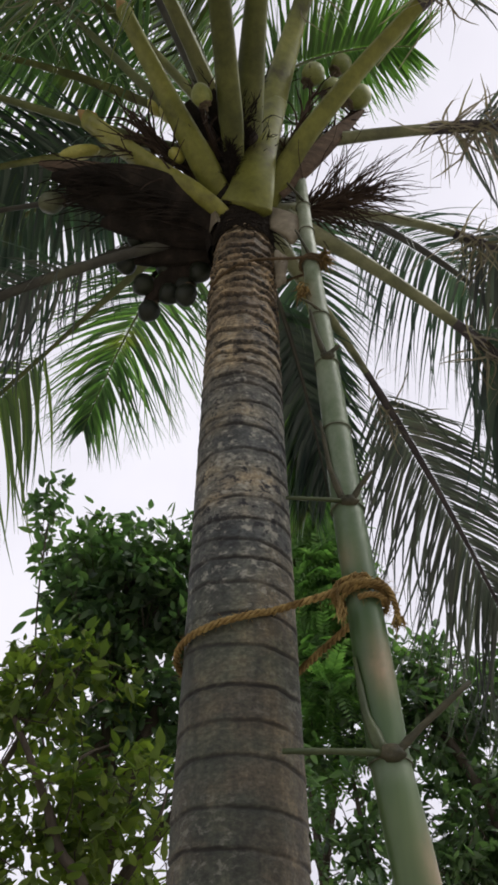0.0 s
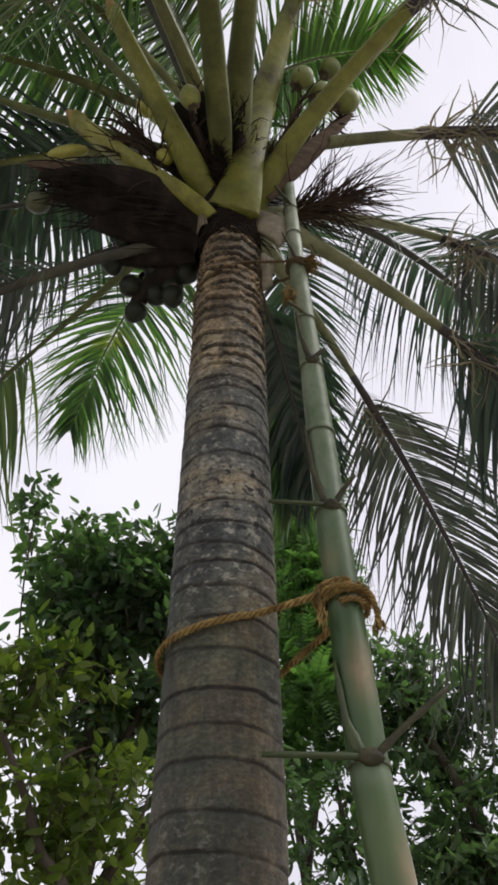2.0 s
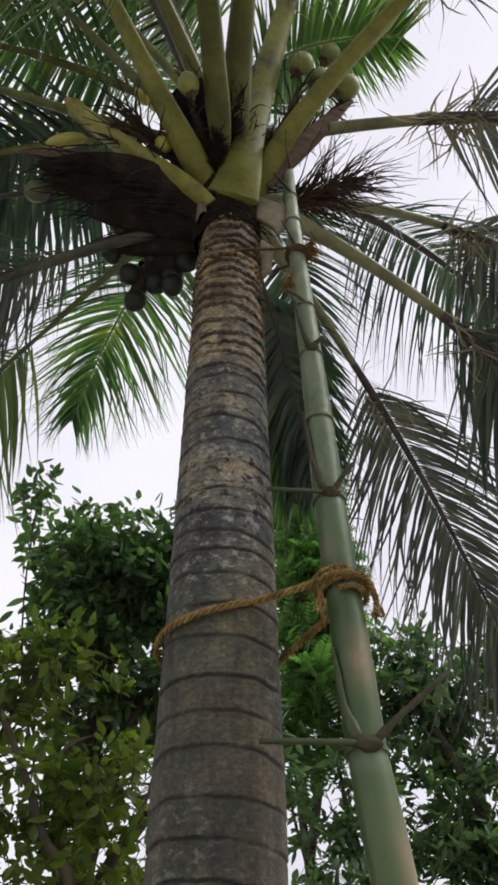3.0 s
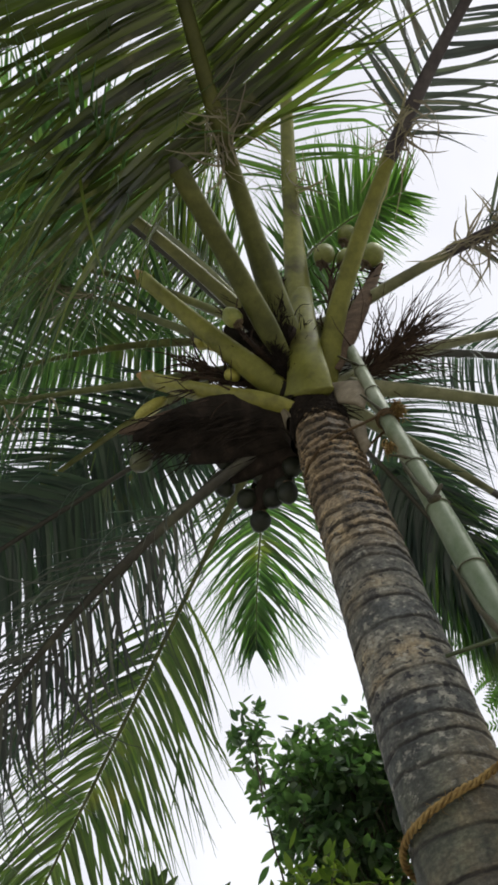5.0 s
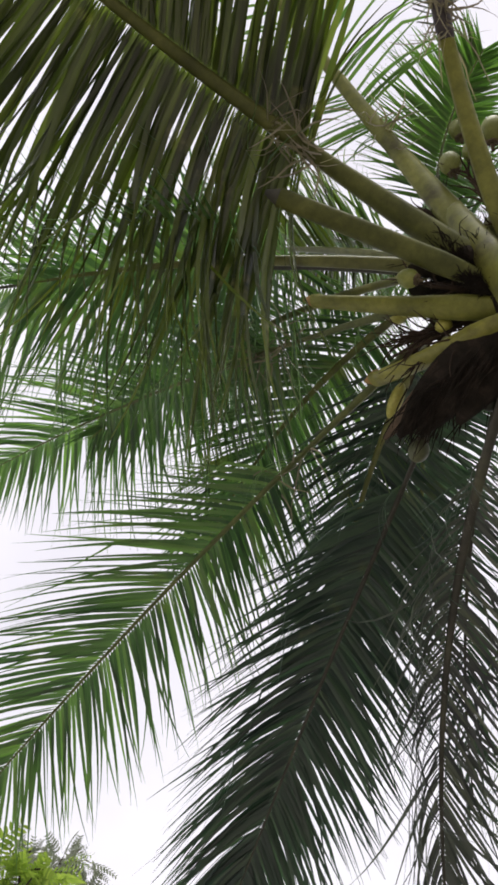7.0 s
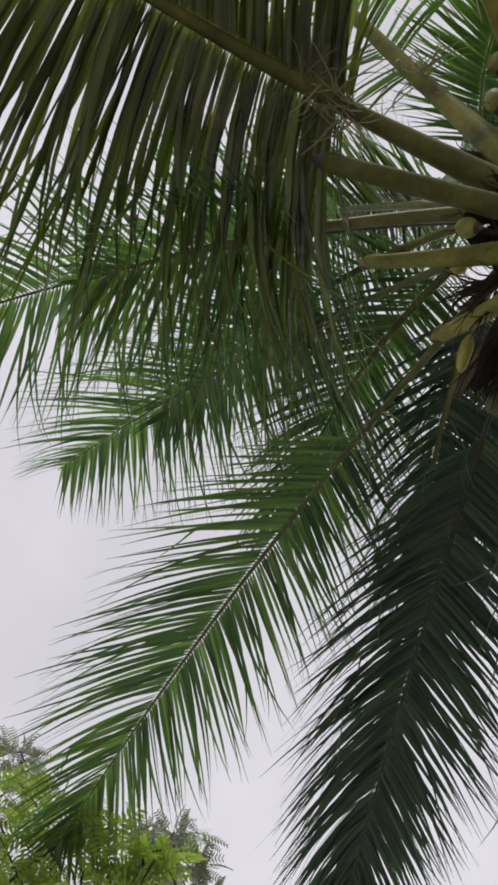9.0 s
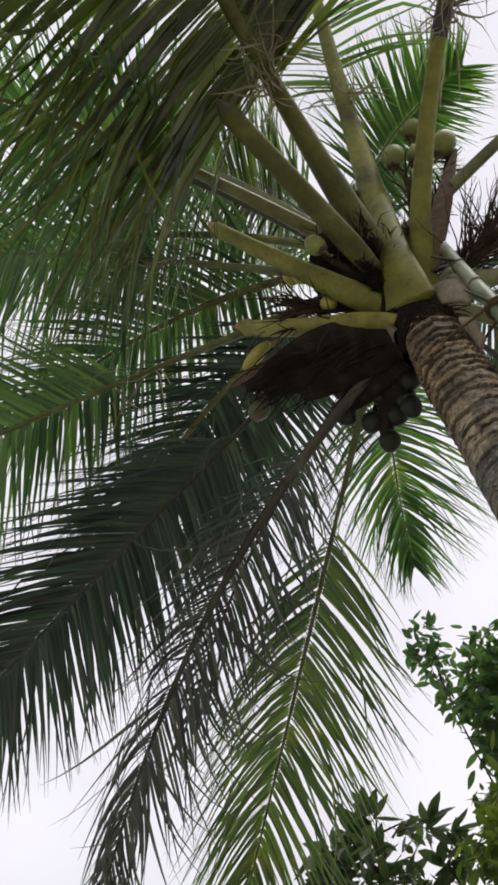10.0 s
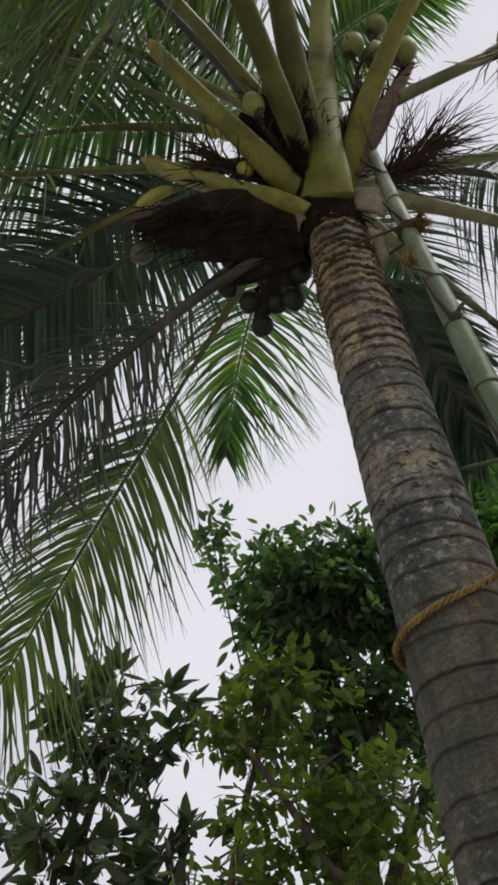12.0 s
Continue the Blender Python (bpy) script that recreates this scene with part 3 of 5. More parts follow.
frond(-86.1, 13.7, 42.9, 75.6, 4.40, 5.15, 1.18, 0.25, leaf=1.95, full=True, uneven=0.64, hang=1.25, spread=98, wide=0.0160, step=0.0110, twist=1.3, tilt=0.8, tangle=0.11, lean=34, seed=3, mid=0.082, base=0.086, wrap=0.22, leafy=0.040, stalk=M_STALK_GREEN_SHADED, blade=M_PALM_SHADE, knot=40, label="large frond overhead with long hanging leaflets", single=True)
# Added frond: blocks light to the overhead frond's left leaflets, fills sky gaps.
frond(-127, 4, 50, 62, 4.0, 5.30, 1.18, 0.26, leaf=1.05, full=True, hang=0.7, wide=0.0115, step=0.0230, tangle=0.16, spread=74, seed=6, mid=0.040, leafy=0.016, base=0.05, stalk=M_STALK_DARK, blade=M_PALM, label="green frond added high over the others to shade them")
frond(-149.9, -1.2, 40.8, 22.0, 3.90, 5.22, 1.18, 0.31, leaf=1.0, hang=0.5, wrap=0.25, knot=34, single=True, seed=4, mid=0.040, leafy=0.014, stalk=M_STALK_RIB)
frond(-116.3, -5.1, 31.8, 42.8, 2.30, 5.32, 1.18, 0.46, leaf=0.95, hang=1.2, seed=5, mid=0.044, wrap=0.3)
frond(-56.2, -6.6, 71.8, 46.0, 3.65, 5.09, 1.18, 0.34, leaf=0.80, hang=0.9, thin=0.45, wide=0.0115, tangle=0.14, single=True, seed=7, base=0.095, leafy=0.046, mid=0.094, blade=M_PALM_YOUNG, knot=16, stalk=M_STALK_FRONT)
frond(-39.4, 4.4, 47.9, 69.2, 3.22, 4.96, 1.18, 0.40, leaf=0.66, hang=0.35, midrib=M_RIB_DARK, seed=8, thin=0.30, wide=0.0125, tangle=0.16, base=0.056, flare=5, foot=(0.065, 2.13, 5.04), leafy=0.036, mid=0.062, blade=M_PALM_OLD, knot=40, stalk=M_STALK_FRONT, label="frond with a bare grey stalk and torn dry leaflets")
frond(-7.3, 7.2, 8.0, 47.9, 3.33, 5.45, 1.18, 0.285, leaf=1.0, wide=0.0108, tangle=0.14, hang=0.6, knot=60, midrib=M_RIB_DARK, seed=9, mid=0.040, leafy=0.028, stalk=M_STALK_SIDE, blade=M_PALM_OLD)
frond(20.6, 9.2, 35.1, 77.3, 3.33, 5.02, 1.18, 0.40, leaf=1.05, wide=0.0125, step=0.018, tangle=0.16, hang=0.7, knot=50, single=True, midrib=M_RIB_DARK, seed=10, mid=0.050, leafy=0.022, stalk=M_STALK_SIDE, blade=M_PALM_OLD)
frond(27.6, 8.4, -1.5, 67.5, 3.54, 5.10, 1.18, 0.35, leaf=1.05, wide=0.0135, step=0.018, tangle=0.14, hang=0.7, knot=36, single=True, midrib=M_RIB_DARK, seed=11, mid=0.046, stalk=M_STALK_SIDE, blade=M_PALM_DEEP)
frond(58.4, -5.4, 5.9, 61.6, 3.65, 5.10, 1.18, 0.36, leaf=1.10, wide=0.0105, step=0.019, tangle=0.16, hang=0.6, spread=54, knot=24, single=True, midrib=M_RIB_DARK, seed=12, mid=0.046, leafy=0.017, stalk=M_STALK_SIDE, blade=M_PALM_OLD)
frond(170.7, -5.0, -6.2, 52.0, 2.95, 4.89, 1.18, 0.23, leaf=0.74, hang=0.9, thin=0.15, wide=0.0086, step=0.019, tangle=0.40, single=True, seed=13, mid=0.034, stalk=M_STALK_DARK, blade=M_PALM_OLD, dry_tip=0.66, label="ageing frond with a dry grey tip")
frond(143.1, 3.1, -18.6, 5.5, 3.91, 5.26, 1.18, 0.32, leaf=1.0, wide=0.0115, step=0.018, spread=56, tangle=0.09, hang=0.6, thin=0.10, single=True, seed=14, leafy=0.010, mid=0.034, stalk=M_STALK_RIB, blade=M_PALM_YELLOW)
frond(161, -3, 4, 48, 2.5, 5.0, 1.18, 0.30, leaf=0.66, hang=0.9, thin=0.25, wide=0.0088, tangle=0.42, seed=31, mid=0.024, leafy=0.011, base=0.05, stalk=M_STALK_DARK, blade=M_PALM_DEEP, label="dark ragged frond with tangled leaflets")
frond(115.5, -0.9, 50.2, 62.8, 3.39, 5.08, 1.18, 0.33, leaf=0.9, wide=0.0135, step=0.018, hang=0.75, tangle=0.15, seed=15, mid=0.03, leafy=0.009, stalk=M_STALK_RIB, blade=M_PALM)
frond(41, 2, 43, 61, 3.60, 5.23, 1.18, 0.30, leaf=0.95, hang=1.1, seed=16, mid=0.035, stalk=M_STALK_DARK, blade=M_PALM_DEEP)
frond(-4, 0, 67, 85, 1.1, 5.97, 1.15, 0.16, leaf=0.56, hang=0.12, rise=0.3, wide=0.0105, step=0.0088, tangle=0.06, seed=17, mid=0.022, base=0.03, leafy=0.008, stalk=M_STALK_RIB, spread=80, blade=M_PALM_YOUNG, label="young bright green frond behind the nuts")
frond(74, 10, 14, 52, 1.95, 5.06, 1.20, 0.30, leaf=0.60, wide=0.0150, step=0.0130, hang=0.9, seed=19, blade=M_PALM, stalk=M_STALK_DARK, mid=0.028, leafy=0.010)
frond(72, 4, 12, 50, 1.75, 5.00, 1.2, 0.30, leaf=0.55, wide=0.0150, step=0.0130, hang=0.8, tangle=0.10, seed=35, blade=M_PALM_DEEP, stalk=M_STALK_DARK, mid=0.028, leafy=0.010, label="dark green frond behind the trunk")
frond(185, 0, 45, 60, 2.8, 5.5, 1.2, 0.22, leaf=0.9, wide=0.0145, step=0.0205, hang=0.5, seed=20, mid=0.035)
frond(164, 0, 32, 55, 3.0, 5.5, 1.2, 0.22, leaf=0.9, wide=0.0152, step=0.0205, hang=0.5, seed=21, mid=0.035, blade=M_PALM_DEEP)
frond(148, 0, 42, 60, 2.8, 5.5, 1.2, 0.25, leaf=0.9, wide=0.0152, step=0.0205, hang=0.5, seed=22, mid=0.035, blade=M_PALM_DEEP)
frond(207, 0, 55, 60, 2.9, 5.5, 1.2, 0.25, leaf=0.85, hang=0.5, seed=23, mid=0.035)
frond(75, 0, 52, 60, 2.3, 5.4, 1.2, 0.28, leaf=0.8, wide=0.0135, step=0.02, hang=0.55, seed=24, mid=0.035, blade=M_PALM_DEEP)
frond(-135, 0, 70, 30, 2.4, 5.4, 1.2, 0.30, leaf=0.65, hang=0.3, seed=27, mid=0.035, blade=M_PALM_SHADE, base=0.05, label="upright young frond")


frond(100, 0, 84, 22, 3.3, 5.35, 1.2, 0.20, leaf=0.85, wide=0.0125, step=0.020, hang=0.5, tangle=0.12, seed=33, mid=0.03, leafy=0.014, base=0.04, stalk=M_STALK_RIB, label="upright young frond")
frond(-150, 10, 79, 20, 3.2, 5.40, 1.2, 0.22, leaf=0.85, wide=0.0125, step=0.019, hang=0.6, tangle=0.12, seed=34, mid=0.03, leafy=0.014, base=0.04, stalk=M_STALK_RIB, blade=M_PALM_YELLOW, label="upright young frond")


# stubs of cut leaf stalks
def cut_stub(start, end, sag, width, tip, label, mat, face=None):
    a, b = Vector(start), Vector(end)
    pts = [a.lerp(b, i / 14) + UP * (-sag * math.sin(math.pi * i / 14)) for i in range(15)]
    radii = [(tip + (width - tip) * (1 - i / 14) ** 1.6) * (0.15, 0.50, 0.74, 0.90)[i] if i < 4 else tip + (width - tip) * (1 - i / 14) ** 1.6 for i in range(15)]
    s = Shape().tube(pts, radii, 12, True, 0.66, UP, profile=lambda c, d, u: (c, d * (0.5 if d > 0 else 1.0)))
    ob = part("cut_leaf_stalk", s, mat, palm, label)
    d = (pts[-1] - pts[-2]).normalized()
    c = Shape()
    c.tube([pts[-1] - d * 0.05 + UP * 0.008, pts[-1] - d * 0.01, pts[-1] + d * 0.06 + UP * 0.01], [tip * 1.02, tip * 0.98, tip * 0.25], 12, True, 0.64, UP)
    part("cut_end", c, face or M_CUT, ob, "weathered slanting cut face" if face else "orange-brown slanting cut face")


cut_stub((-0.055, 2.06, 4.84), (-0.76, 1.89, 5.43), 0.03, 0.080, 0.050, "yellow-green stalk of a cut frond", M_STALK_YELLOW)
cut_stub((-0.055, 2.11, 4.90), (-0.585, 1.52, 5.76), 0.03, 0.086, 0.040, "yellow-green stalk of a cut frond", M_STALK_FRONT)
cut_stub((-0.05, 2.07, 5.08), (-0.155, 1.03, 5.47), -0.03, 0.062, 0.046, "thick green stalk of a cut frond", M_STALK_GREEN_SHADED, M_STALK_DARK)


def stalk_foot(path, wide, narrow, slope, mat, label):
    """The spreading foot of a leaf stalk, a smooth fan that clasps the trunk's front."""
    s = Shape()
    run = smooth_path([Vector(p) for p in path], 8)
    rows, sides = len(run), 28
    for i, c in enumerate(run):
        v = i / (rows - 1)
        w = narrow + (wide - narrow) * (1 - v) ** 2.0
        front = 0.046 - 0.010 * (1 - v) ** 3
        for k in range(sides):
            q = 2 * math.pi * k / sides
            x, y = math.cos(q), math.sin(q)
            ridge = 0.007 * math.exp(-((x - 0.1) / 0.3) ** 2) * (y < 0) * (1 - v)
            s.v.append(c + Vector((w * x, (front if y < 0 else 0.03) * y * (1 - 0.2 * abs(x) ** 3) - ridge, -slope * x * (1 - v) ** 1.5 + 0.022 * (1 - v) ** 4 * math.cos(2 * q))))
    for i in range(rows - 1):
        for k in range(sides):
            p, q = i * sides + k, i * sides + (k + 1) % sides
            s.f.append((p, q, q + sides, p + sides))
    s.f.append(tuple(reversed(range(sides))))
    s.f.append(tuple((rows - 1) * sides + k for k in range(sides)))
    part("stalk_foot", s, mat, palm, label)


stalk_foot([(-0.014, 2.015, 4.86), (0.015, 1.975, 4.97), (0.040, 1.945, 5.19), (0.078, 1.918, 5.41), (0.112, 1.900, 5.60)], 0.114, 0.074, 0.050, M_STALK_FRONT, "broad yellow-green foot of a leaf stalk")


def bract(corners, bulge, mat, label):
    """A curved dead plate between four corners, listed round."""
    p, q, r, t = (Vector(c) for c in corners)
    n = (q - p).cross(t - p).normalized()
    if n.y > 0:
        n = -n
    s = Shape()
    size = 12
    for layer in (0, 1):
        for i in range(size):
            for k in range(size):
                u, v = i / (size - 1), k / (size - 1)
                c = p.lerp(q, u).lerp(t.lerp(r, u), v)
                edge = (noise.noise((u * 4, v * 4, bulge * 90)) * 0.012) * (1 if min(u, v, 1 - u, 1 - v) < 0.05 else 0.3)
                s.v.append(c + n * (bulge * math.sin(math.pi * u) * (0.4 + 0.6 * math.sin(math.pi * v)) - 0.012 * layer) + (q - p).normalized() * edge + Vector((0, 0, edge)))
    off = size * size
    for i in range(size - 1):
        for k in range(size - 1):
            a = i * size + k
            s.f += [(a, a + 1, a + 1 + size, a + size), (off + a, off + a + size, off + a + size + 1, off + a + 1)]
    ring = [k for k in range(size)] + [i * size + size - 1 for i in range(1, size)] + [off - 1 - k for k in range(1, size)] + [i * size for i in range(size - 2, 0, -1)]
    for a, b in zip(ring, ring[1:] + ring[:1]):
        s.f.append((a, a + off, b + off, b))
    part("leaf_base", s, mat, palm, label)


bract([(0.085, 2.075, 4.98), (0.270, 2.085, 4.88), (0.190, 2.075, 4.69), (0.090, 2.060, 4.79)], 0.022, M_SHEATH, "pale tan dead leaf base")
bract([(0.110, 2.085, 4.66), (0.165, 2.100, 4.62), (0.150, 2.105, 4.46), (0.110, 2.110, 4.42)], 0.014, M_SHEATH, "pale tan dead leaf base")


# old leaf bases that clasp the top of the trunk
def leaf_base(angle, z, width, height, flare, lean, mat, label):
    s = Shape()
    cols, rws = 12, 10
    for i in range(rws):
        v = i / (rws - 1)
        zz = z + height * v
        r = lerp_table(zz, RADIUS) + 0.012 + flare * v ** 1.6
        half = radians(width) * (1 - 0.75 * v ** 1.3)
        for layer in (0, 1):
            for k in range(cols):
                a = radians(angle) + half * (2 * k / (cols - 1) - 1) + lean * v
                rr = r + layer * (0.014 + 0.008 * math.sin(math.pi * k / (cols - 1))) + 0.006 * noise.noise((a * 3, zz * 6, angle))
                s.v.append(axis(zz) + Vector((rr * math.cos(a), rr * math.sin(a), 0.01 * noise.noise((a * 5, 3, angle)))))
    for i in range(rws - 1):
        for k in range(cols - 1):
            b = i * 2 * cols + k
            o = b + cols
            s.f.append((o, o + 1, o + 1 + 2 * cols, o + 2 * cols))
            s.f.append((b + 1, b, b + 2 * cols, b + 1 + 2 * cols))
        for k in (0, cols - 1):
            b = i * 2 * cols + k
            s.f.append((b, b + cols, b + 3 * cols, b + 2 * cols))
    part("leaf_base", s, mat, palm, label)


def build_collar():
    rnd = random.Random(44)
    s = Shape()
    for i in range(1500):
        a = rnd.uniform(0, 360)
        z = rnd.uniform(4.73, 4.93)
        p = ring_at(a, z, 0.004)
        d = Vector((-math.sin(radians(a)) * rnd.choice((-1, 1)), math.cos(radians(a)) * rnd.choice((-1, 1)), rnd.gauss(0, 0.35))).normalized()
        pts = [p + (p - axis(p.z)).normalized() * rnd.uniform(0.0, 0.012)]
        for j in range(4):
            q = pts[-1] + d * 0.022
            flat = (q - axis(q.z))
            q = axis(q.z) + flat.normalized() * (lerp_table(q.z, RADIUS) + rnd.uniform(0.003, 0.016))
            pts.append(q)
        s.tube(pts, [0.0035, 0.003, 0.003, 0.0025, 0.001], 4, False)
    part("fibre_collar", s, M_FIBRE, palm, "dark brown matted fibre below the stalks", "stuff")


def ring_at(a, z, gap):
    r = lerp_table(z, RADIUS) + gap
    return axis(z) + Vector((r * math.cos(radians(a)), r * math.sin(radians(a)), 0))


build_collar()
leaf_base(200, 4.80, 22, 0.26, 0.11, 0.0, M_SHEATH, "weathered brown leaf base")
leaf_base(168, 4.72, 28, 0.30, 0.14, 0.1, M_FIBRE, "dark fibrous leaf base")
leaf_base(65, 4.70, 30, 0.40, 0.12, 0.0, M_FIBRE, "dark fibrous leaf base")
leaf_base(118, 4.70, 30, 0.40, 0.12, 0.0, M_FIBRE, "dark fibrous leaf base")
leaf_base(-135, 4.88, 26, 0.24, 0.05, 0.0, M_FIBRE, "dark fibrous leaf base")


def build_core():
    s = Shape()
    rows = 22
    # The near-black core also stands for the shade deep between the stalks.
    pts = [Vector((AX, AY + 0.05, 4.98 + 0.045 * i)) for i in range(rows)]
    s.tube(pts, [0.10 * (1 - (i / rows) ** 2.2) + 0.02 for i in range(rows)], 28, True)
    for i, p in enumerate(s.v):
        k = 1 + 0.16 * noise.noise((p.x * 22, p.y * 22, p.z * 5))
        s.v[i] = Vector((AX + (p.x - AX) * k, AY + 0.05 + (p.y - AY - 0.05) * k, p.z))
    part("crown_core", s, M_FIBRE, palm, "brown fibrous heart of the crown, dark as in shade")
    rnd = random.Random(9)
    s = Shape()
    for i in range(900):
        a = rnd.uniform(0, 6.283)
        z = rnd.uniform(4.95, 5.75)
        r = rnd.uniform(0.08, 0.13)
        p = Vector((AX + r * math.cos(a), AY + 0.05 + r * math.sin(a), z))
        if math.sin(a) < -0.2 and z < 5.5:
            continue
        d = Vector((math.cos(a), math.sin(a), rnd.uniform(-0.5, 0.9))).normalized()
        pts = [p]
        for j in range(4):
            d = (d + Vector((rnd.gauss(0, 0.25), rnd.gauss(0, 0.25), -0.18))).normalized()
            pts.append(pts[-1] + d * rnd.uniform(0.02, 0.055))
        s.tube(pts, [0.004, 0.0035, 0.003, 0.0022, 0.001], 4, False)
    part("loose_fibre", s, M_FIBRE, palm, "loose brown fibres between the stalks", "stuff")


build_core()
# Sheaths added to darken the gaps between stalks and keep the sky out.
leaf_base(-112, 4.94, 22, 0.50, 0.06, 0.0, M_FIBRE, "fibrous sheath added to darken the gap between the stalks")
leaf_base(-150, 5.00, 40, 0.55, 0.20, 0.0, M_FIBRE, "fibrous sheath added to darken the gap between the stalks")


# flower stalks, spathes and nuts
def spadix(root, tip, strands, length, seed, spread=0.4, mat=None, thick=0.007):
    rnd = random.Random(seed)
    a, b = Vector(root), Vector(tip)
    s = Shape()
    main = [a.lerp(b, i / 8) + UP * (-0.05 * math.sin(math.pi * i / 8)) for i in range(9)]
    s.tube(main, [0.022 - 0.0018 * i for i in range(9)], 7)
    axis = (b - a).normalized()
    for i in range(strands):
        u = rnd.uniform(0.2, 1.0)
        p = a.lerp(b, u) + UP * (-0.05 * math.sin(math.pi * u))
        d = (axis + Vector((rnd.gauss(0, spread), rnd.gauss(0, spread), rnd.gauss(0, spread)))).normalized()
        pts = [p]
        ln = length * rnd.uniform(0.5, 1.1)
        for j in range(6):
            d = (d + Vector((rnd.gauss(0, 0.16), rnd.gauss(0, 0.16), rnd.gauss(-0.06, 0.16)))).normalized()
            pts.append(pts[-1] + d * ln / 6)
        s.tube(pts, [thick * (1 - 0.13 * j) for j in range(7)], 5, False)
    part("flower_and_fibre", s, mat or M_SPADIX, palm, "dry brown branching strands of flower stalk and fibre")


spadix((-0.12, 2.10, 5.12), (-0.52, 1.90, 5.40), 60, 0.34, 21)
spadix((-0.10, 2.10, 5.02), (-0.46, 1.98, 5.22), 40, 0.30, 22)
spadix((0.10, 2.10, 5.30), (0.32, 1.90, 5.72), 30, 0.20, 23)
spadix((0.12, 2.20, 5.12), (0.52, 2.24, 5.36), 230, 0.42, 24, 0.45, None, 0.0045)
spadix((0.14, 2.10, 5.35), (0.52, 1.98, 5.70), 60, 0.12, 27, 0.7)
spadix((-0.02, 2.06, 5.30), (0.06, 1.95, 5.95), 70, 0.30, 26, 0.5)
# Next three are tufts of near-black fibre, added as shade between the stalks.
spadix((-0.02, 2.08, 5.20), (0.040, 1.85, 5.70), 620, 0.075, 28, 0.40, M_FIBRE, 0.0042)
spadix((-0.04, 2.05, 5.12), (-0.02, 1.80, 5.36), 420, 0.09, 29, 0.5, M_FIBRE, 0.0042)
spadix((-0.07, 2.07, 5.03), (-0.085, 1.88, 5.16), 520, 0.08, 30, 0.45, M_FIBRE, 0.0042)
spadix((-0.10, 2.05, 5.20), (-0.22, 1.78, 5.35), 18, 0.18, 25)


def spathe(root, tip, width, sag, label):
    """A boat-shaped dry sheath."""
    a, b = Vector(root), Vector(tip)
    s = Shape()
    rows, cols = 18, 9
    t = (b - a).normalized()
    side = t.cross(UP).normalized()
    n = side.cross(t)
    for layer in (0, 1):
        for i in range(rows):
            u = i / (rows - 1)
            w = width * math.sin(math.pi * min(0.97, 0.12 + 0.86 * u)) ** 0.8
            c = a.lerp(b, u) - UP * (sag * math.sin(math.pi * u))
            for k in range(cols):
                x = 2 * k / (cols - 1) - 1
                s.v.append(c + side * (w * x) + n * (w * 0.9 * x * x + 0.005 * noise.noise((x * 4, u * 9, layer))) - n * (0.006 * layer))
    for layer in (0, 1):
        o = layer * rows * cols
        for i in range(rows - 1):
            for k in range(cols - 1):
                q = o + i * cols + k
                fc = (q, q + 1, q + 1 + cols, q + cols)
                s.f.append(fc if layer == 0 else fc[::-1])
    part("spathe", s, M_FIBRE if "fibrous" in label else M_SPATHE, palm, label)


spathe((-0.16, 2.07, 4.90), (-0.965, 2.00, 5.215), 0.085, 0.03, "brown boat-shaped dry spathe")
# These sheaths also stand in for the shade round the nuts.
spathe((-0.14, 2.09, 4.86), (-0.90, 2.02, 5.13), 0.13, 0.03, "fibrous dead sheath, dark as in crown shade")
spathe((-0.13, 2.13, 4.83), (-0.80, 2.06, 5.02), 0.14, 0.03, "fibrous dead sheath, dark as in crown shade")
spathe((-0.12, 2.16, 4.80), (-0.66, 2.12, 4.90), 0.13, 0.02, "fibrous dead sheath, dark as in crown shade")
spathe((-0.10, 2.22, 4.82), (-0.52, 2.28, 4.84), 0.10, 0.02, "fibrous dead sheath, dark as in crown shade")
spathe((-0.12, 2.26, 4.84), (-0.48, 2.42, 4.70), 0.08, 0.0, "fibrous dead sheath, dark as in crown shade")
spathe((0.15, 2.08, 5.06), (0.57, 1.97, 5.68), 0.055, 0.02, "grey-brown dry spathe")


def fibre_curtain():
    rnd = random.Random(31)
    s = Shape()
    for i in range(200):
        u = rnd.random()
        p = Vector((-0.18 - 0.56 * u, 2.08 - 0.06 * u + rnd.gauss(0, 0.06), 4.84 + 0.26 * u - abs(rnd.gauss(0, 0.04))))
        d = Vector((-0.9 + rnd.gauss(0, 0.15), rnd.gauss(0, 0.15), 0.28 + rnd.gauss(0, 0.15))).normalized()
        pts = [p]
        for j in range(4):
            d = (d + Vector((0, 0, -0.12)) + Vector((rnd.gauss(0, 0.1), rnd.gauss(0, 0.1), 0))).normalized()
            pts.append(pts[-1] + d * rnd.uniform(0.03, 0.08))
        s.tube(pts, [0.0045, 0.004, 0.0035, 0.0028, 0.0012], 4, False)
    part("hanging_fibre", s, M_FIBRE, palm, "dark brown hanging fibre under the crown", "stuff")


fibre_curtain()


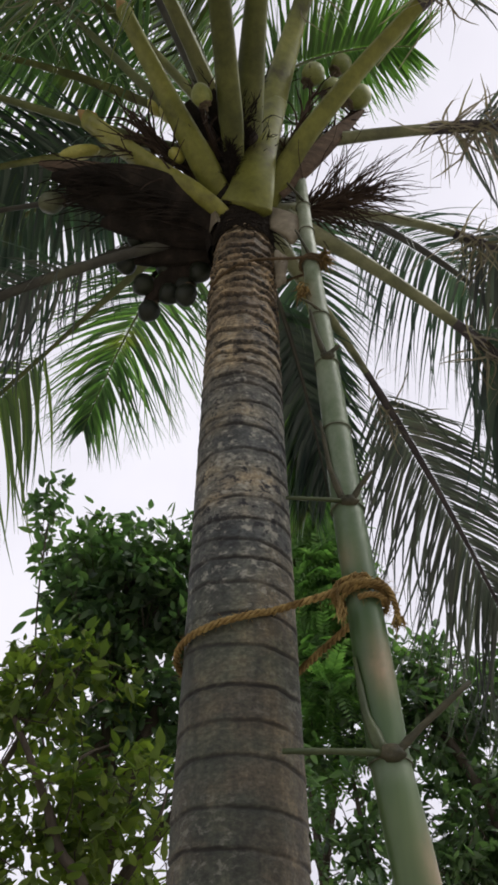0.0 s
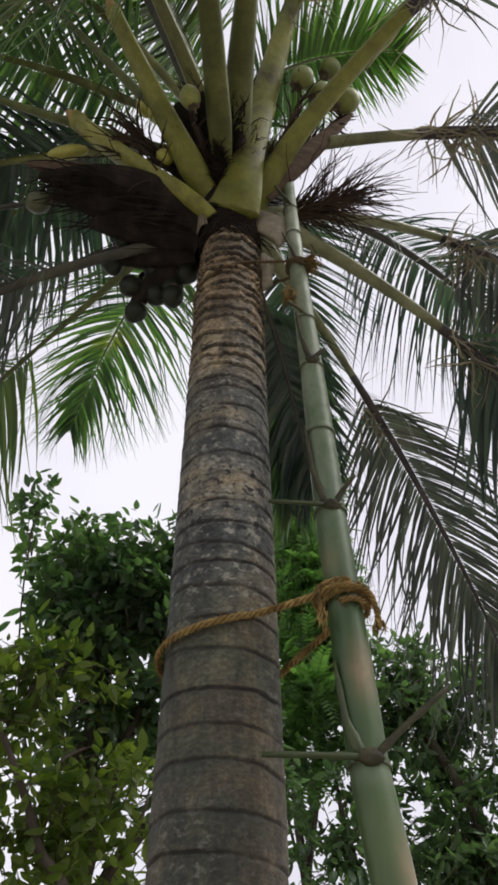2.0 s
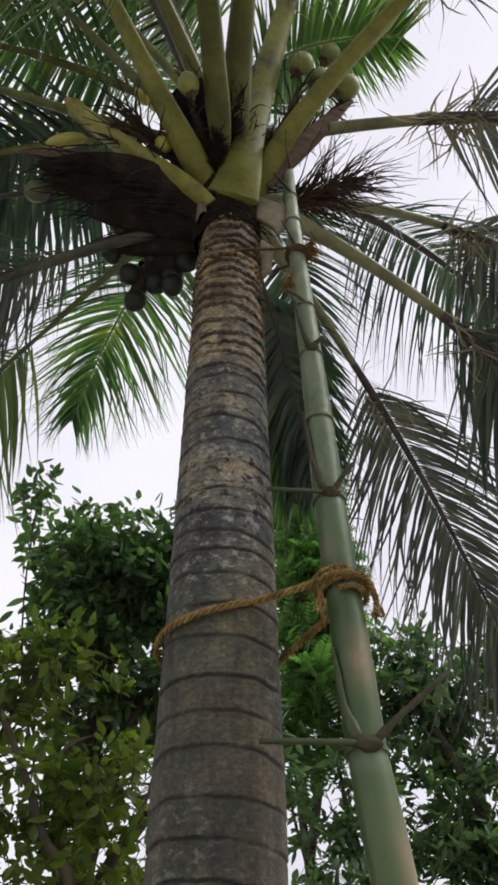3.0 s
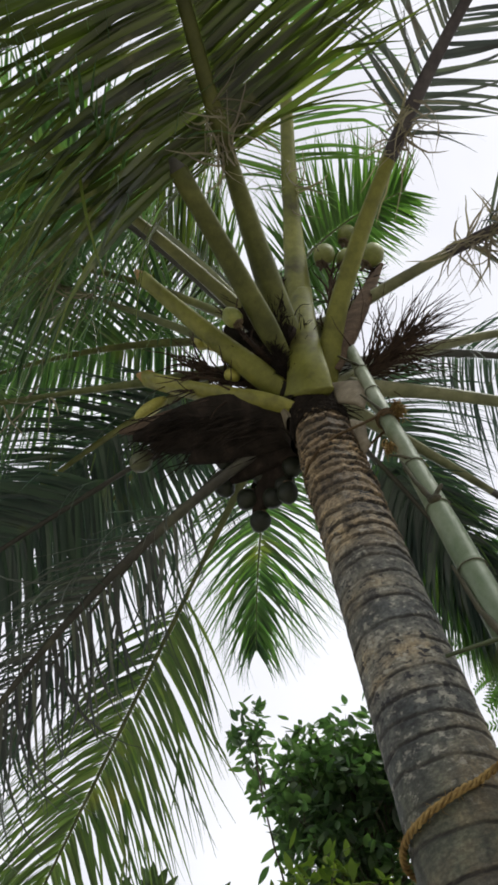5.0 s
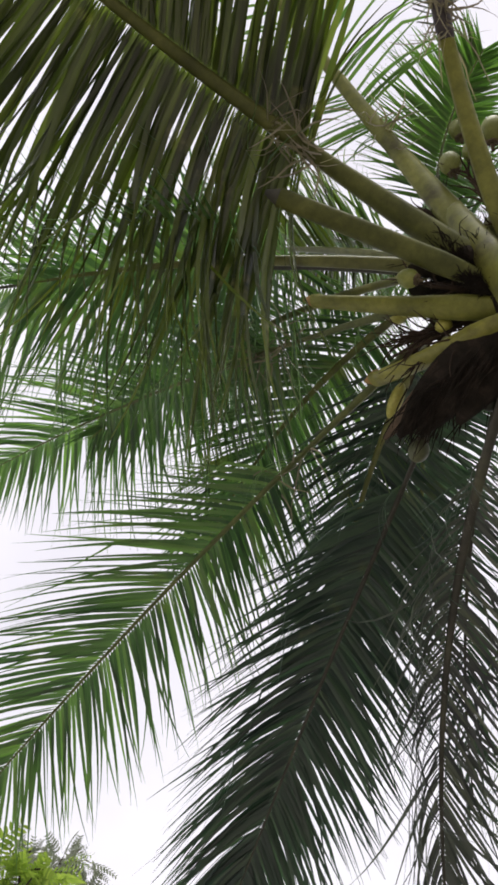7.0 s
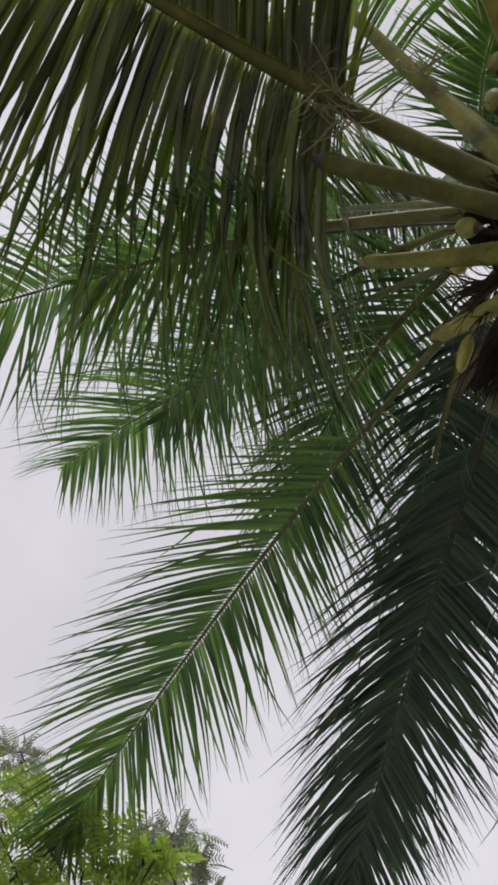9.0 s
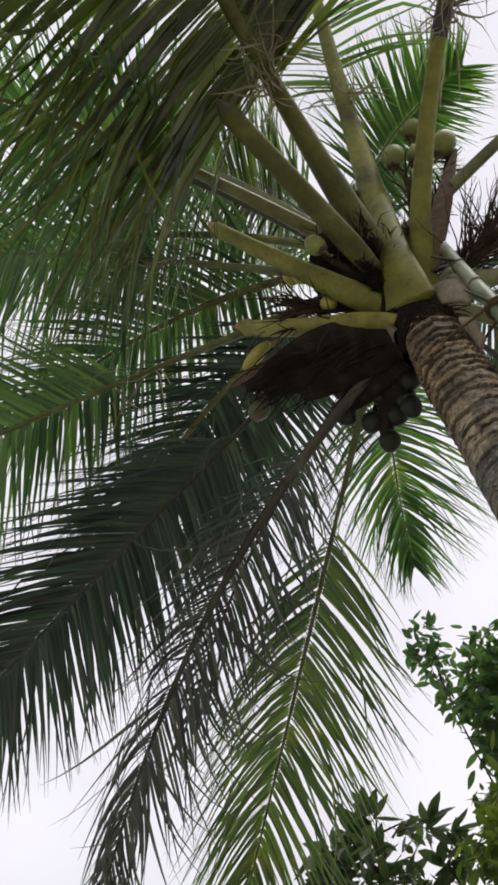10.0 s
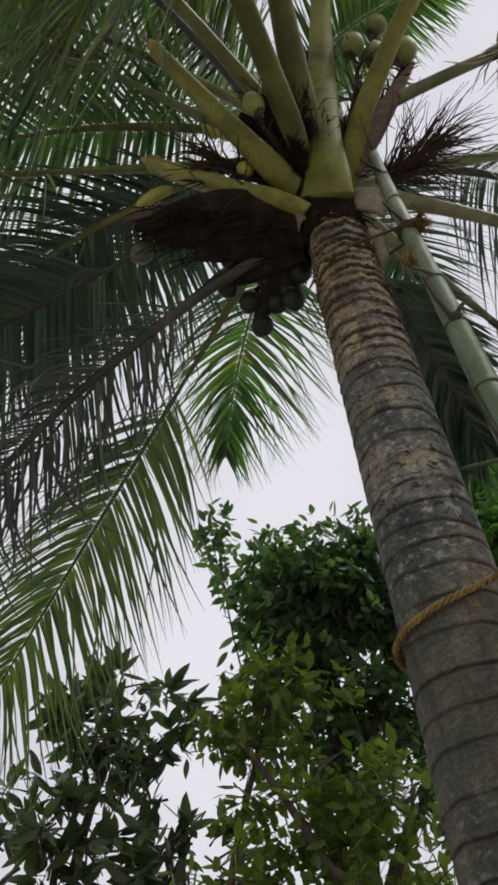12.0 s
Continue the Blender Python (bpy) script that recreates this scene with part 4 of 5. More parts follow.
def coconut(place, r, lean, mat, label, cap=True, long=1.18):
    """A three-sided young nut with its brown cap towards the stalk."""
    turn = Vector(lean).normalized().to_track_quat("Z", "Y").to_matrix()
    s = Shape().ball(place, (r, r, r * long), turn, 14, 18, lambda q, a: 1 + 0.05 * math.cos(3 * a) - 0.06 * max(0.0, -q.z))
    ob = part("coconut", s, mat, palm, label)
    if cap:
        c = Shape()
        top = Vector(place) + turn @ Vector((0, 0, r * 1.02))
        for k in range(6):
            a = k * math.pi / 3
            c.ball(top + turn @ Vector((r * 0.34 * math.cos(a), r * 0.34 * math.sin(a), 0)), (r * 0.34, r * 0.34, r * 0.16), turn, 5, 8)
        c.tube([top, top + turn @ Vector((0, 0, r * 0.7))], [r * 0.2, r * 0.12], 7)
        part("nut_cap", c, M_NUT_BROWN, ob, "brown scaly cap")


coconut((-0.80, 2.02, 5.36), 0.036, (0.9, -0.05, 0.20), M_NUT_YELLOW, "long young yellow-green coconut", False, 2.7)
for p, r, lean in (((-0.44, 1.90, 5.58), 0.046, (0.6, 0.4, -0.5)),
                   ((-0.375, 1.89, 5.50), 0.050, (0.6, 0.4, -0.6)), ((-0.33, 1.95, 5.20), 0.036, (0.6, 0.5, -0.5))):
    coconut(p, r, lean, M_NUT_YELLOW, "young yellow-green coconut", False)
for p, r, lean in (((-0.205, 1.68, 5.225), 0.046, (0.3, 0.5, -0.7)), ((0.315, 1.84, 5.79), 0.056, (-0.4, 0.3, -0.6)), ((0.49, 1.96, 6.18), 0.056, (-0.5, 0.2, -0.7)),
                   ((0.54, 1.93, 5.74), 0.062, (-0.7, 0.2, -0.5)), ((0.415, 1.93, 5.82), 0.056, (-0.5, 0.2, -0.7)), ):
    coconut(p, r, lean, M_NUT, "green coconut on a brown stalk")
coconut((-0.90, 2.10, 5.05), 0.052, (0.7, 0.1, 0.5), M_NUT_GREY, "dull grey-green coconut")
rn = random.Random(5)
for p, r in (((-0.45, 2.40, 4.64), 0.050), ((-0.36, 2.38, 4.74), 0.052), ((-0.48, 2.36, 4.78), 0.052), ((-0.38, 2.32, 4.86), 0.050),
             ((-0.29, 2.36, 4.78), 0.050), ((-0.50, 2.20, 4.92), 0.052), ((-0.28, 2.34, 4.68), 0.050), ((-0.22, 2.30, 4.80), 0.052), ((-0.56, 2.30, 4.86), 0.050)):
    coconut(p, r, (rn.uniform(-0.1, 0.6), rn.uniform(-0.2, 0.4), 1.0), M_NUT_SHADED, "dull green coconut in a hanging bunch, shade in its colour")
coco_stalk = Shape()
for q in ((-0.44, 2.36, 4.86), (-0.34, 2.34, 4.88)):
    coco_stalk.tube([(-0.08, 2.24, 5.02), ((q[0] - 0.08) / 2, (q[1] + 2.24) / 2, 5.0), q, (q[0] - 0.01, q[1] + 0.02, q[2] - 0.12)], [0.020, 0.016, 0.012, 0.007], 7)
part("bunch_stalk", coco_stalk, M_FIBRE, palm, "dark brown stalk of the nut bunch")


# ---------------------------------------------------------------- bamboo pole
POLE = [(0.0, 0.475, 2.10), (1.5, 0.425, 2.09), (2.18, 0.380, 2.08), (2.46, 0.348, 2.08), (2.93, 0.324, 2.08), (3.25, 0.306, 2.08), (3.59, 0.296, 2.08), (3.92, 0.283, 2.08), (4.19, 0.272, 2.08),
        (4.54, 0.256, 2.08), (4.98, 0.243, 2.08), (5.20, 0.238, 2.08)]
POLE_R = [(0.0, 0.055), (2.2, 0.053), (3.3, 0.049), (3.7, 0.045), (4.2, 0.039), (4.6, 0.033), (5.3, 0.027)]


def pole_at(z):
    return Vector((lerp_table(z, [(a, b) for a, b, c in POLE]), lerp_table(z, [(a, c) for a, b, c in POLE]), z))


pole = thing("bamboo_pole", pole_at(0.0), "thick green bamboo pole roped upright beside the palm trunk", "bamboo pole")
NODES = [0.20, 0.58, 0.95, 1.32, 1.70, 2.08, 2.455, 2.945, 3.25, 3.59, 3.92, 4.19, 4.54, 4.78, 4.98]


def build_pole():
    s = Shape()
    wax, scorch = [], []
    sides = 40
    rows = [0.03 * i for i in range(66)] + [1.98 + 0.01 * i for i in range(330)]
    rows = [z for z in rows if z <= 5.20]
    for z in rows:
        c, r = pole_at(z), lerp_table(z, POLE_R)
        near = min(NODES, key=lambda q: abs(q - z))
        d = z - near
        r += 0.0055 * math.exp(-((d - 0.004) / 0.008) ** 2) - 0.0022 * math.exp(-((d + 0.012) / 0.007) ** 2) - 0.0008 * math.cos(d * 16)
        w = max(0.22 * math.exp(-((d + 0.035) / 0.03) ** 2), lerp_table(z, [(0.0, 0.0), (2.9, 0.0), (3.35, 0.40), (4.2, 0.55), (4.8, 0.95), (6.0, 0.95)]))
        for k in range(sides):
            a = 2 * math.pi * k / sides
            s.v.append(c + Vector((r * math.cos(a), r * math.sin(a), 0)))
            wax.append(w)
            scorch.append(min(1.0, sum(k2 * math.exp(-((z - z0) / hz) ** 2 - (math.remainder(a - a0, 2 * math.pi) / 0.75) ** 2) for z0, hz, a0, k2 in ((2.70, 0.075, -1.25, 1.0), (2.20, 0.09, -0.55, 0.9), (3.05, 0.05, -2.3, 0.4), (4.30, 0.10, -2.4, 0.6)))))
    for i in range(len(rows) - 1):
        for k in range(sides):
            a, b = i * sides + k, i * sides + (k + 1) % sides
            s.f.append((a, b, b + sides, a + sides))
    s.f.append(tuple((len(rows) - 1) * sides + k for k in range(sides)))
    s.tags = {"wax": wax, "scorch": scorch}
    part("culm", s, M_BAMBOO, pole, "smooth green culm with brown patches")
    for z in NODES:
        s = Shape()
        c, r = pole_at(z), lerp_table(z, POLE_R) + 0.0030
        ring = [c + Vector((r * math.cos(a), r * math.sin(a), -0.006 + 0.001 * math.sin(5 * a))) for a in [2 * math.pi * k / 36 for k in range(36)]]
        base = 0
        for k, p in enumerate(ring):
            out = (p - c).normalized()
            for j in range(6):
                b = 2 * math.pi * j / 6
                s.v.append(p + out * (0.0020 * math.cos(b)) + UP * (0.0022 * math.sin(b)))
        for k in range(36):
            for j in range(6):
                a, b = k * 6 + j, k * 6 + (j + 1) % 6
                e, g = ((k + 1) % 36) * 6 + j, ((k + 1) % 36) * 6 + (j + 1) % 6
                s.f.append((a, e, g, b))
        part("node_ring", s, M_NODE, pole)


build_pole()


def branch(z, points, r0, r1, mat, label):
    c = pole_at(z)
    pts = [c + Vector(p) for p in points]
    fine = []
    for i in range(len(pts) - 1):
        for j in range(4):
            fine.append(pts[i].lerp(pts[i + 1], j / 4))
    fine.append(pts[-1])
    m = len(fine)
    radii = [r0 + (r1 - r0) * i / (m - 1) for i in range(m)]
    for i in range(2, m - 1, 4):
        radii[i] *= 1.2
    part("branch_stub", Shape().tube(fine, radii, 8), mat, pole, label)


def knuckle(z, side, r):
    s = Shape()
    rnd = random.Random(int(z * 100))
    c = pole_at(z) + Vector(side)
    off = Vector((rnd.uniform(0, 9), rnd.uniform(0, 9), 0))
    s.ball(c, (r * 1.25, r * 0.9, r * 0.9), None, 14, 18, lambda q, a: 1 + 0.45 * noise.noise(q * 2.3 + off))
    part("branch_knuckle", s, M_TWIG_DARK, pole, "knobbly brown branch joint")


knuckle(2.46, (0.0, -0.050, 0.0), 0.026)
branch(2.46, [(-0.01, -0.050, 0.0), (-0.14, -0.065, -0.002), (-0.268, -0.08, -0.008)], 0.0095, 0.0075, M_TWIG, "short cut green side branch")
branch(2.46, [(0.01, -0.050, 0.0), (0.075, -0.06, 0.060), (0.212, -0.08, 0.172)], 0.011, 0.007, M_TWIG_DARK, "short cut dark side branch")
branch(2.46, [(-0.020, -0.046, 0.0), (-0.052, -0.036, 0.10), (-0.068, -0.026, 0.27)], 0.019, 0.005, M_TWIG, "branch stump that hugs the culm")
knuckle(3.25, (0.0, -0.046, 0.0), 0.022)
branch(3.25, [(-0.01, -0.046, 0.0), (-0.10, -0.065, -0.008), (-0.195, -0.08, -0.016)], 0.007, 0.0055, M_TWIG, "short cut green side branch")
branch(3.25, [(0.01, -0.046, 0.0), (0.035, -0.06, 0.045), (0.075, -0.08, 0.09)], 0.010, 0.006, M_TWIG_DARK, "short cut dark side branch")
branch(3.25, [(-0.016, -0.042, 0.0), (-0.048, -0.034, 0.14), (-0.066, -0.024, 0.36)], 0.013, 0.005, M_TWIG_DARK, "branch stump that hugs the culm")
knuckle(3.925, (0.0, -0.040, 0.0), 0.020)
branch(3.925, [(0.0, -0.040, 0.0), (0.02, -0.05, 0.02), (0.045, -0.052, 0.045)], 0.010, 0.007, M_TWIG_DARK, "short cut dark side branch")
branch(3.925, [(-0.008, -0.040, 0.0), (-0.035, -0.045, 0.12), (-0.05, -0.04, 0.27)], 0.012, 0.004, M_TWIG_DARK, "branch stump that hugs the culm")
branch(4.54, [(0.0, -0.034, 0.0), (-0.03, -0.05, 0.08), (-0.06, -0.05, 0.18)], 0.008, 0.004, M_TWIG_DARK, "short cut dark side branch")
branch(4.98, [(0.0, -0.028, 0.0), (-0.03, -0.04, 0.05), (-0.07, -0.05, 0.12)], 0.008, 0.004, M_TWIG_DARK, "short cut dark side branch")
branch(4.19, [(0.0, -0.036, 0.0), (-0.03, -0.045, 0.03), (-0.07, -0.05, 0.06)], 0.007, 0.004, M_TWIG_DARK, "short cut dark side branch")


# ---------------------------------------------------------------- ropes
def even(pts, step):
    out, left = [pts[0]], step
    for a, b in zip(pts, pts[1:]):
        d = (b - a).length
        while left <= d:
            out.append(a.lerp(b, left / d))
            left += step
        left -= d
    return out


def laid_rope(pts, thick, pitch, mat, owner, name="rope_run", label=""):
    """Three strands twisted round a path, with stray fibres."""
    line = even(pts, thick * 0.28)
    s = Shape()
    for strand in range(3):
        lay = []
        for i, p in enumerate(line):
            t = (line[min(i + 1, len(line) - 1)] - line[max(i - 1, 0)]).normalized()
            a = t.cross(UP)
            if a.length < 0.1:
                a = t.cross(Vector((0, 1, 0)))
            a.normalize()
            b = a.cross(t)
            ang = 2 * math.pi * (i * thick * 0.28 / pitch + strand / 3)
            lay.append(p + (a * math.cos(ang) + b * math.sin(ang)) * thick * 0.31)
        s.tube(lay, thick * 0.225, 8)
    rnd = random.Random(len(line))
    for i in range(int(len(line) * 0.7)):
        p = rnd.choice(line)
        d = Vector((rnd.gauss(0, 1), rnd.gauss(0, 1), rnd.gauss(0, 1))).normalized()
        s.tube([p + d * thick * 0.4, p + d * thick * 0.9 + Vector((0, 0, -0.002)), p + d * thick * rnd.uniform(1.0, 1.7) + Vector((rnd.gauss(0, .006), rnd.gauss(0, .006), -0.006))], [0.0010, 0.0008, 0.0004], 3, False)
    part(name, s, mat, owner, label)


def ring_point(a, z, gap):
    r = lerp_table(z, RADIUS) + gap
    return axis(z) + Vector((r * math.cos(radians(a)), r * math.sin(radians(a)), 0))


def tassel(place, length, count, seed, mat, owner, label, spread=0.35):
    rnd = random.Random(seed)
    s = Shape()
    for i in range(count):
        p = Vector(place) + Vector((rnd.gauss(0, 0.008), rnd.gauss(0, 0.008), rnd.gauss(0, 0.006)))
        d = Vector((rnd.gauss(0, spread), rnd.gauss(0, spread), -1)).normalized()
        pts = [p]
        ln = length * rnd.uniform(0.4, 1.05)
        for j in range(5):
            d = (d + Vector((rnd.gauss(0, 0.2), rnd.gauss(0, 0.2), -0.1))).normalized()
            pts.append(pts[-1] + d * ln / 5)
        s.tube(pts, [0.003, 0.0026, 0.0022, 0.0018, 0.0014, 0.0006], 4, False)
    part("frayed_end", s, mat, owner, label)


rope = thing("thick_rope", (0.16, 2.06, 2.92), "thick orange-brown coir rope tying pole to trunk", "rope")
run = [ring_point(a, lerp_table(a, [(-400, 2.86), (-330, 2.86), (-270, 2.85), (-180, 2.855), (-120, 2.872), (-90, 2.890), (-60, 2.925), (0, 2.95)]), 0.017) for a in range(-336, -54, 12)]
pc = pole_at(2.935)
run = [pole_at(2.90) + Vector((-0.02, 0.075, 0.0)), Vector((0.22, 2.27, 2.875))] + [p for p in run] + [Vector((0.20, 2.065, 2.925)), pc + Vector((-0.035, -0.062, -0.002)), pc + Vector((0.03, -0.068, 0.006))]
laid_rope(smooth_path(run, 6), 0.022, 0.066, M_ROPE, rope, "rope_loop")
coil = []
for i in range(0, 46):
    a = -1.9 + i * 0.42
    r = lerp_table(2.95, POLE_R) + 0.016 + (0.016 if i > 26 else 0.0)
    coil.append(pc + Vector((r * math.cos(a), r * math.sin(a), -0.040 + 0.0020 * i * (1 if i < 27 else 0.6) + 0.006 * math.sin(i * 0.9))))
laid_rope(smooth_path(coil, 5), 0.0175, 0.042, M_ROPE, rope, "rope_coil", "rope wound several times round the pole")
knot = []
for i in range(60):
    a = i / 59 * 2 * math.pi * 2
    knot.append(pc + Vector((-0.012 + 0.026 * math.sin(a), -0.072 - 0.008 * math.cos(1.5 * a), 0.012 + 0.014 * math.sin(2 * a + 0.6))))
laid_rope(knot, 0.014, 0.034, M_ROPE, rope, "knot", "overhand knot in the rope")
laid_rope(smooth_path([pc + Vector((0.030, -0.075, 0.01)), pc + Vector((0.065, -0.055, -0.01)), pc + Vector((0.085, -0.03, -0.05)), pc + Vector((0.088, -0.02, -0.085))], 8), 0.019, 0.045, M_ROPE, rope, "rope_tail")
tassel(pc + Vector((0.088, -0.02, -0.08)), 0.05, 26, 3, M_ROPE, rope, "frayed rope end")
laid_rope(smooth_path([pc + Vector((-0.075, -0.055, 0.012)), pc + Vector((-0.078, -0.065, -0.04)), pc + Vector((-0.072, -0.060, -0.09))], 8), 0.009, 0.03, M_ROPE, rope, "rope_tail")
tassel(pc + Vector((-0.072, -0.06, -0.07)), 0.07, 14, 4, M_ROPE, rope, "frayed rope end", 0.18)

thin = thing("thin_rope", (0.12, 2.08, 4.60), "thin brown rope tying the pole's top to the trunk", "rope")
upper = [ring_point(a, lerp_table(a, [(-400, 4.58), (-330, 4.58), (-180, 4.41), (-120, 4.44), (-90, 4.475), (-60, 4.525), (0, 4.56)]), 0.009) for a in range(-330, -58, 15)]
pu = pole_at(4.545)
upper = [pu + Vector((0.0, 0.04, 0.0))] + upper + [pu + Vector((-0.06, -0.030, 0.0)), pu + Vector((0.0, -0.042, 0.0)), pu + Vector((0.04, -0.01, 0.002))]
laid_rope(smooth_path(upper, 6), 0.012, 0.03, M_ROPE_DARK, thin, "rope_loop")
coil = []
for i in range(0, 40):
    a = -1.9 + i * 0.45
    r = lerp_table(4.55, POLE_R) + 0.010
    coil.append(pu + Vector((r * math.cos(a), r * math.sin(a), -0.020 + 0.0011 * i)))
laid_rope(smooth_path(coil, 5), 0.011, 0.03, M_ROPE_DARK, thin, "rope_coil", "thin rope wound round the pole")
for q, sd in (((0.055, -0.03, 0.03), 12), ((0.06, -0.02, 0.0), 13)):
    tassel(pu + Vector(q), 0.06, 70, sd, M_ROPE, thin, "frayed orange fibre bunch", 0.8)
tassel(pole_at(4.34) + Vector((-0.055, -0.02, 0.02)), 0.08, 60, 14, M_ROPE, thin, "frayed orange fibre bunch", 0.6)


# ---------------------------------------------------------------- trees behind
def leaf_mesh(length, width, droop, seed):
    rnd = random.Random(seed)
    s = Shape()
    pts, wid = [], []
    for j in range(6):
        v = j / 5
        pts.append(Vector((length * v, 0.03 * length * math.sin(v * 5 + seed), -droop * length * v * v)))
        wid.append(width * (0.12 if j == 0 else max(0.03, math.sin(math.pi * min(0.98, 0.08 + 0.9 * v)) ** 0.9)))
    s.blade(pts, wid, Vector((0, 1, 0)), -0.28)
    return np.array([tuple(p) for p in s.v]), s.f


def compound_mesh(length, width, pairs, droop):
    s = Shape()
    mid = []
    for j in range(6):
        v = j / 5
        mid.append(Vector((length * v, 0, -droop * length * v * v)))
    s.tube(mid, 0.0022, 3, False)
    for i in range(pairs):
        v = 0.15 + 0.85 * i / (pairs - 1)
        p = Vector((length * v, 0, -droop * length * v * v))
        for sg in (-1, 1):
            ln = width * (1.05 - 0.6 * abs(v - 0.45)) * (0.95 if sg > 0 else 1.0)
            d = Vector((0.45, sg * 0.95, -0.18)).normalized()
            pts = [p + d * (ln * k / 3) - Vector((0, 0, 0.08 * ln * (k / 3) ** 2)) for k in range(4)]
            s.blade(pts, [ln * 0.05, ln * 0.17, ln * 0.15, ln * 0.02], Vector((1, 0, 0)), -0.2)
    return np.array([tuple(p) for p in s.v]), s.f


def tree(name, place, label, blobs, models, mat, per, seed, height, singles=0, trunk_r=0.10, twig_r=0.006, spread=1.0, bare=(), fuzz=0.035, category="tree"):
    """Trunk, a limb to every mass of foliage, twigs, and leaves in rosettes at the twig ends."""
    rnd = random.Random(seed)
    root = thing(name, place, label, category, "trees behind the palm")
    base = Vector(place)
    fork = base + Vector((rnd.uniform(-0.2, 0.2), rnd.uniform(-0.1, 0.2), height))
    pts = smooth_path([base + Vector((0, 0, -0.1)), base.lerp(fork, 0.35) + Vector((rnd.uniform(-.1, .1), 0, 0)), base.lerp(fork, 0.7) + Vector((rnd.uniform(-.1, .1), 0, 0)), fork], 6)
    part("trunk", Shape().tube(pts, [trunk_r * (1.35 if i == 0 else 1 - 0.45 * i / len(pts)) for i in range(len(pts))], 12), M_BARK, root)
    verts, faces, off, made = [], [], 0, 0
    twigs = Shape()
    shared = []
    for c, rad, count in blobs:
        c, rad = Vector(c), Vector(rad)
        mid = fork.lerp(c, 0.55) + Vector((rnd.uniform(-.2, .2), rnd.uniform(-.2, .2), -0.1))
        limb = smooth_path([fork - Vector((0, 0, 0.15)), mid, c, c + Vector((rad.x * rnd.uniform(-.5, .5), rad.y * rnd.uniform(-.5, .5), rad.z * 0.6))], 6)
        part("limb", Shape().tube(limb, [max(0.006, trunk_r * 0.5 * min(1.0, count / 70) * (1 - 0.85 * i / len(limb))) for i in range(len(limb))], 8), M_BARK, root)
        for _ in range(count):
            d = Vector((rnd.gauss(0, 1), rnd.gauss(0, 1), rnd.gauss(0, 1))).normalized()
            k = rnd.random() ** 0.45
            lump = 1 + 0.32 * noise.noise((d.x * 2.2 + seed, d.y * 2.2, d.z * 2.2))
            tip = c + Vector((d.x * rad.x, d.y * rad.y, d.z * rad.z)) * (k * lump)
            anchor = limb[rnd.randrange(len(limb) // 3, len(limb))]
            start = anchor.lerp(tip, 0.62)
            twigs.tube([start, start.lerp(tip, 0.5) + Vector((rnd.gauss(0, .04), rnd.gauss(0, .04), rnd.gauss(0, .04))), tip], [twig_r * 1.5, twig_r, twig_r * 0.5], 4, False)
            out = (d + Vector((0, 0, 0.35)) + (tip - start).normalized() * 0.5).normalized()
            n_leaf = max(3, int(per * rnd.uniform(0.6, 1.3)))
            for q in range(n_leaf):
                v = Vector((rnd.gauss(0, 1), rnd.gauss(0, 1), rnd.gauss(0, 1))).normalized()
                v = (v * spread + out * 0.55 + Vector((0, 0, -0.12))).normalized()
                side = Vector((0, 0, 1)).cross(v)
                if side.length < 0.05:
                    side = Vector((1, 0, 0))
                side.normalize()
                side = (Matrix.Rotation(rnd.gauss(0, 0.6), 3, v) @ side)
                up = v.cross(side)
                size = rnd.uniform(0.65, 1.15)
                rot = Matrix((v, side, up)).transposed()
                at = tip - out * rnd.uniform(0, 0.10) + v * 0.015 + Vector((rnd.gauss(0, fuzz), rnd.gauss(0, fuzz), rnd.gauss(0, fuzz)))
                model = rnd.randrange(len(models))
                if made < singles and k > 0.75:
                    shared.append((model, Matrix.LocRotScale(at, rot.to_quaternion(), (size, size, size))))
                    made += 1
                    continue
                mv, mf = models[model]
                verts.append(mv @ (np.array(rot).T * size) + np.array(at))
                faces.append((off, mf))
                off += len(mv)
    for run in bare:
        run = smooth_path([Vector(q) for q in run], 6)
        part("limb", Shape().tube(run, [0.036 - 0.022 * i / len(run) for i in range(len(run))], 9), M_BARK, root, "bare brown limb")
    part("twig_network", twigs, M_BARK, root, kind="stuff")
    me = bpy.data.meshes.new("foliage")
    me.from_pydata(np.concatenate(verts).tolist(), [], [tuple(i + o for i in f) for o, fs in faces for f in fs])
    me.materials.append(mat)
    me.polygons.foreach_set("use_smooth", [True] * len(me.polygons))
    ob = new("foliage", me)
    ob.parent = root
    ob.matrix_parent_inverse = root.matrix_world.inverted()
    tagged(ob, kind="stuff")
    if shared:
        own = []
        for mv, mf in models:
            q = bpy.data.meshes.new("leaf")
            q.from_pydata(mv.tolist(), [], mf)
            q.materials.append(mat)
            own.append(q)
        for model, m in shared:
            leaf = new("leaf", own[model])
            leaf.parent = root
            leaf.matrix_parent_inverse = root.matrix_world.inverted()
            leaf.matrix_basis = m
    return root


MANGO = [leaf_mesh(0.17, 0.033, 0.25, 1), leaf_mesh(0.15, 0.030, 0.4, 2), leaf_mesh(0.19, 0.036, 0.12, 3)]
SMALLER = [leaf_mesh(0.100, 0.023, 0.25, 4), leaf_mesh(0.085, 0.020, 0.4, 5), leaf_mesh(0.115, 0.025, 0.2, 6)]
LACE = [compound_mesh(0.26, 0.075, 8, 0.3), compound_mesh(0.21, 0.065, 7, 0.45)]

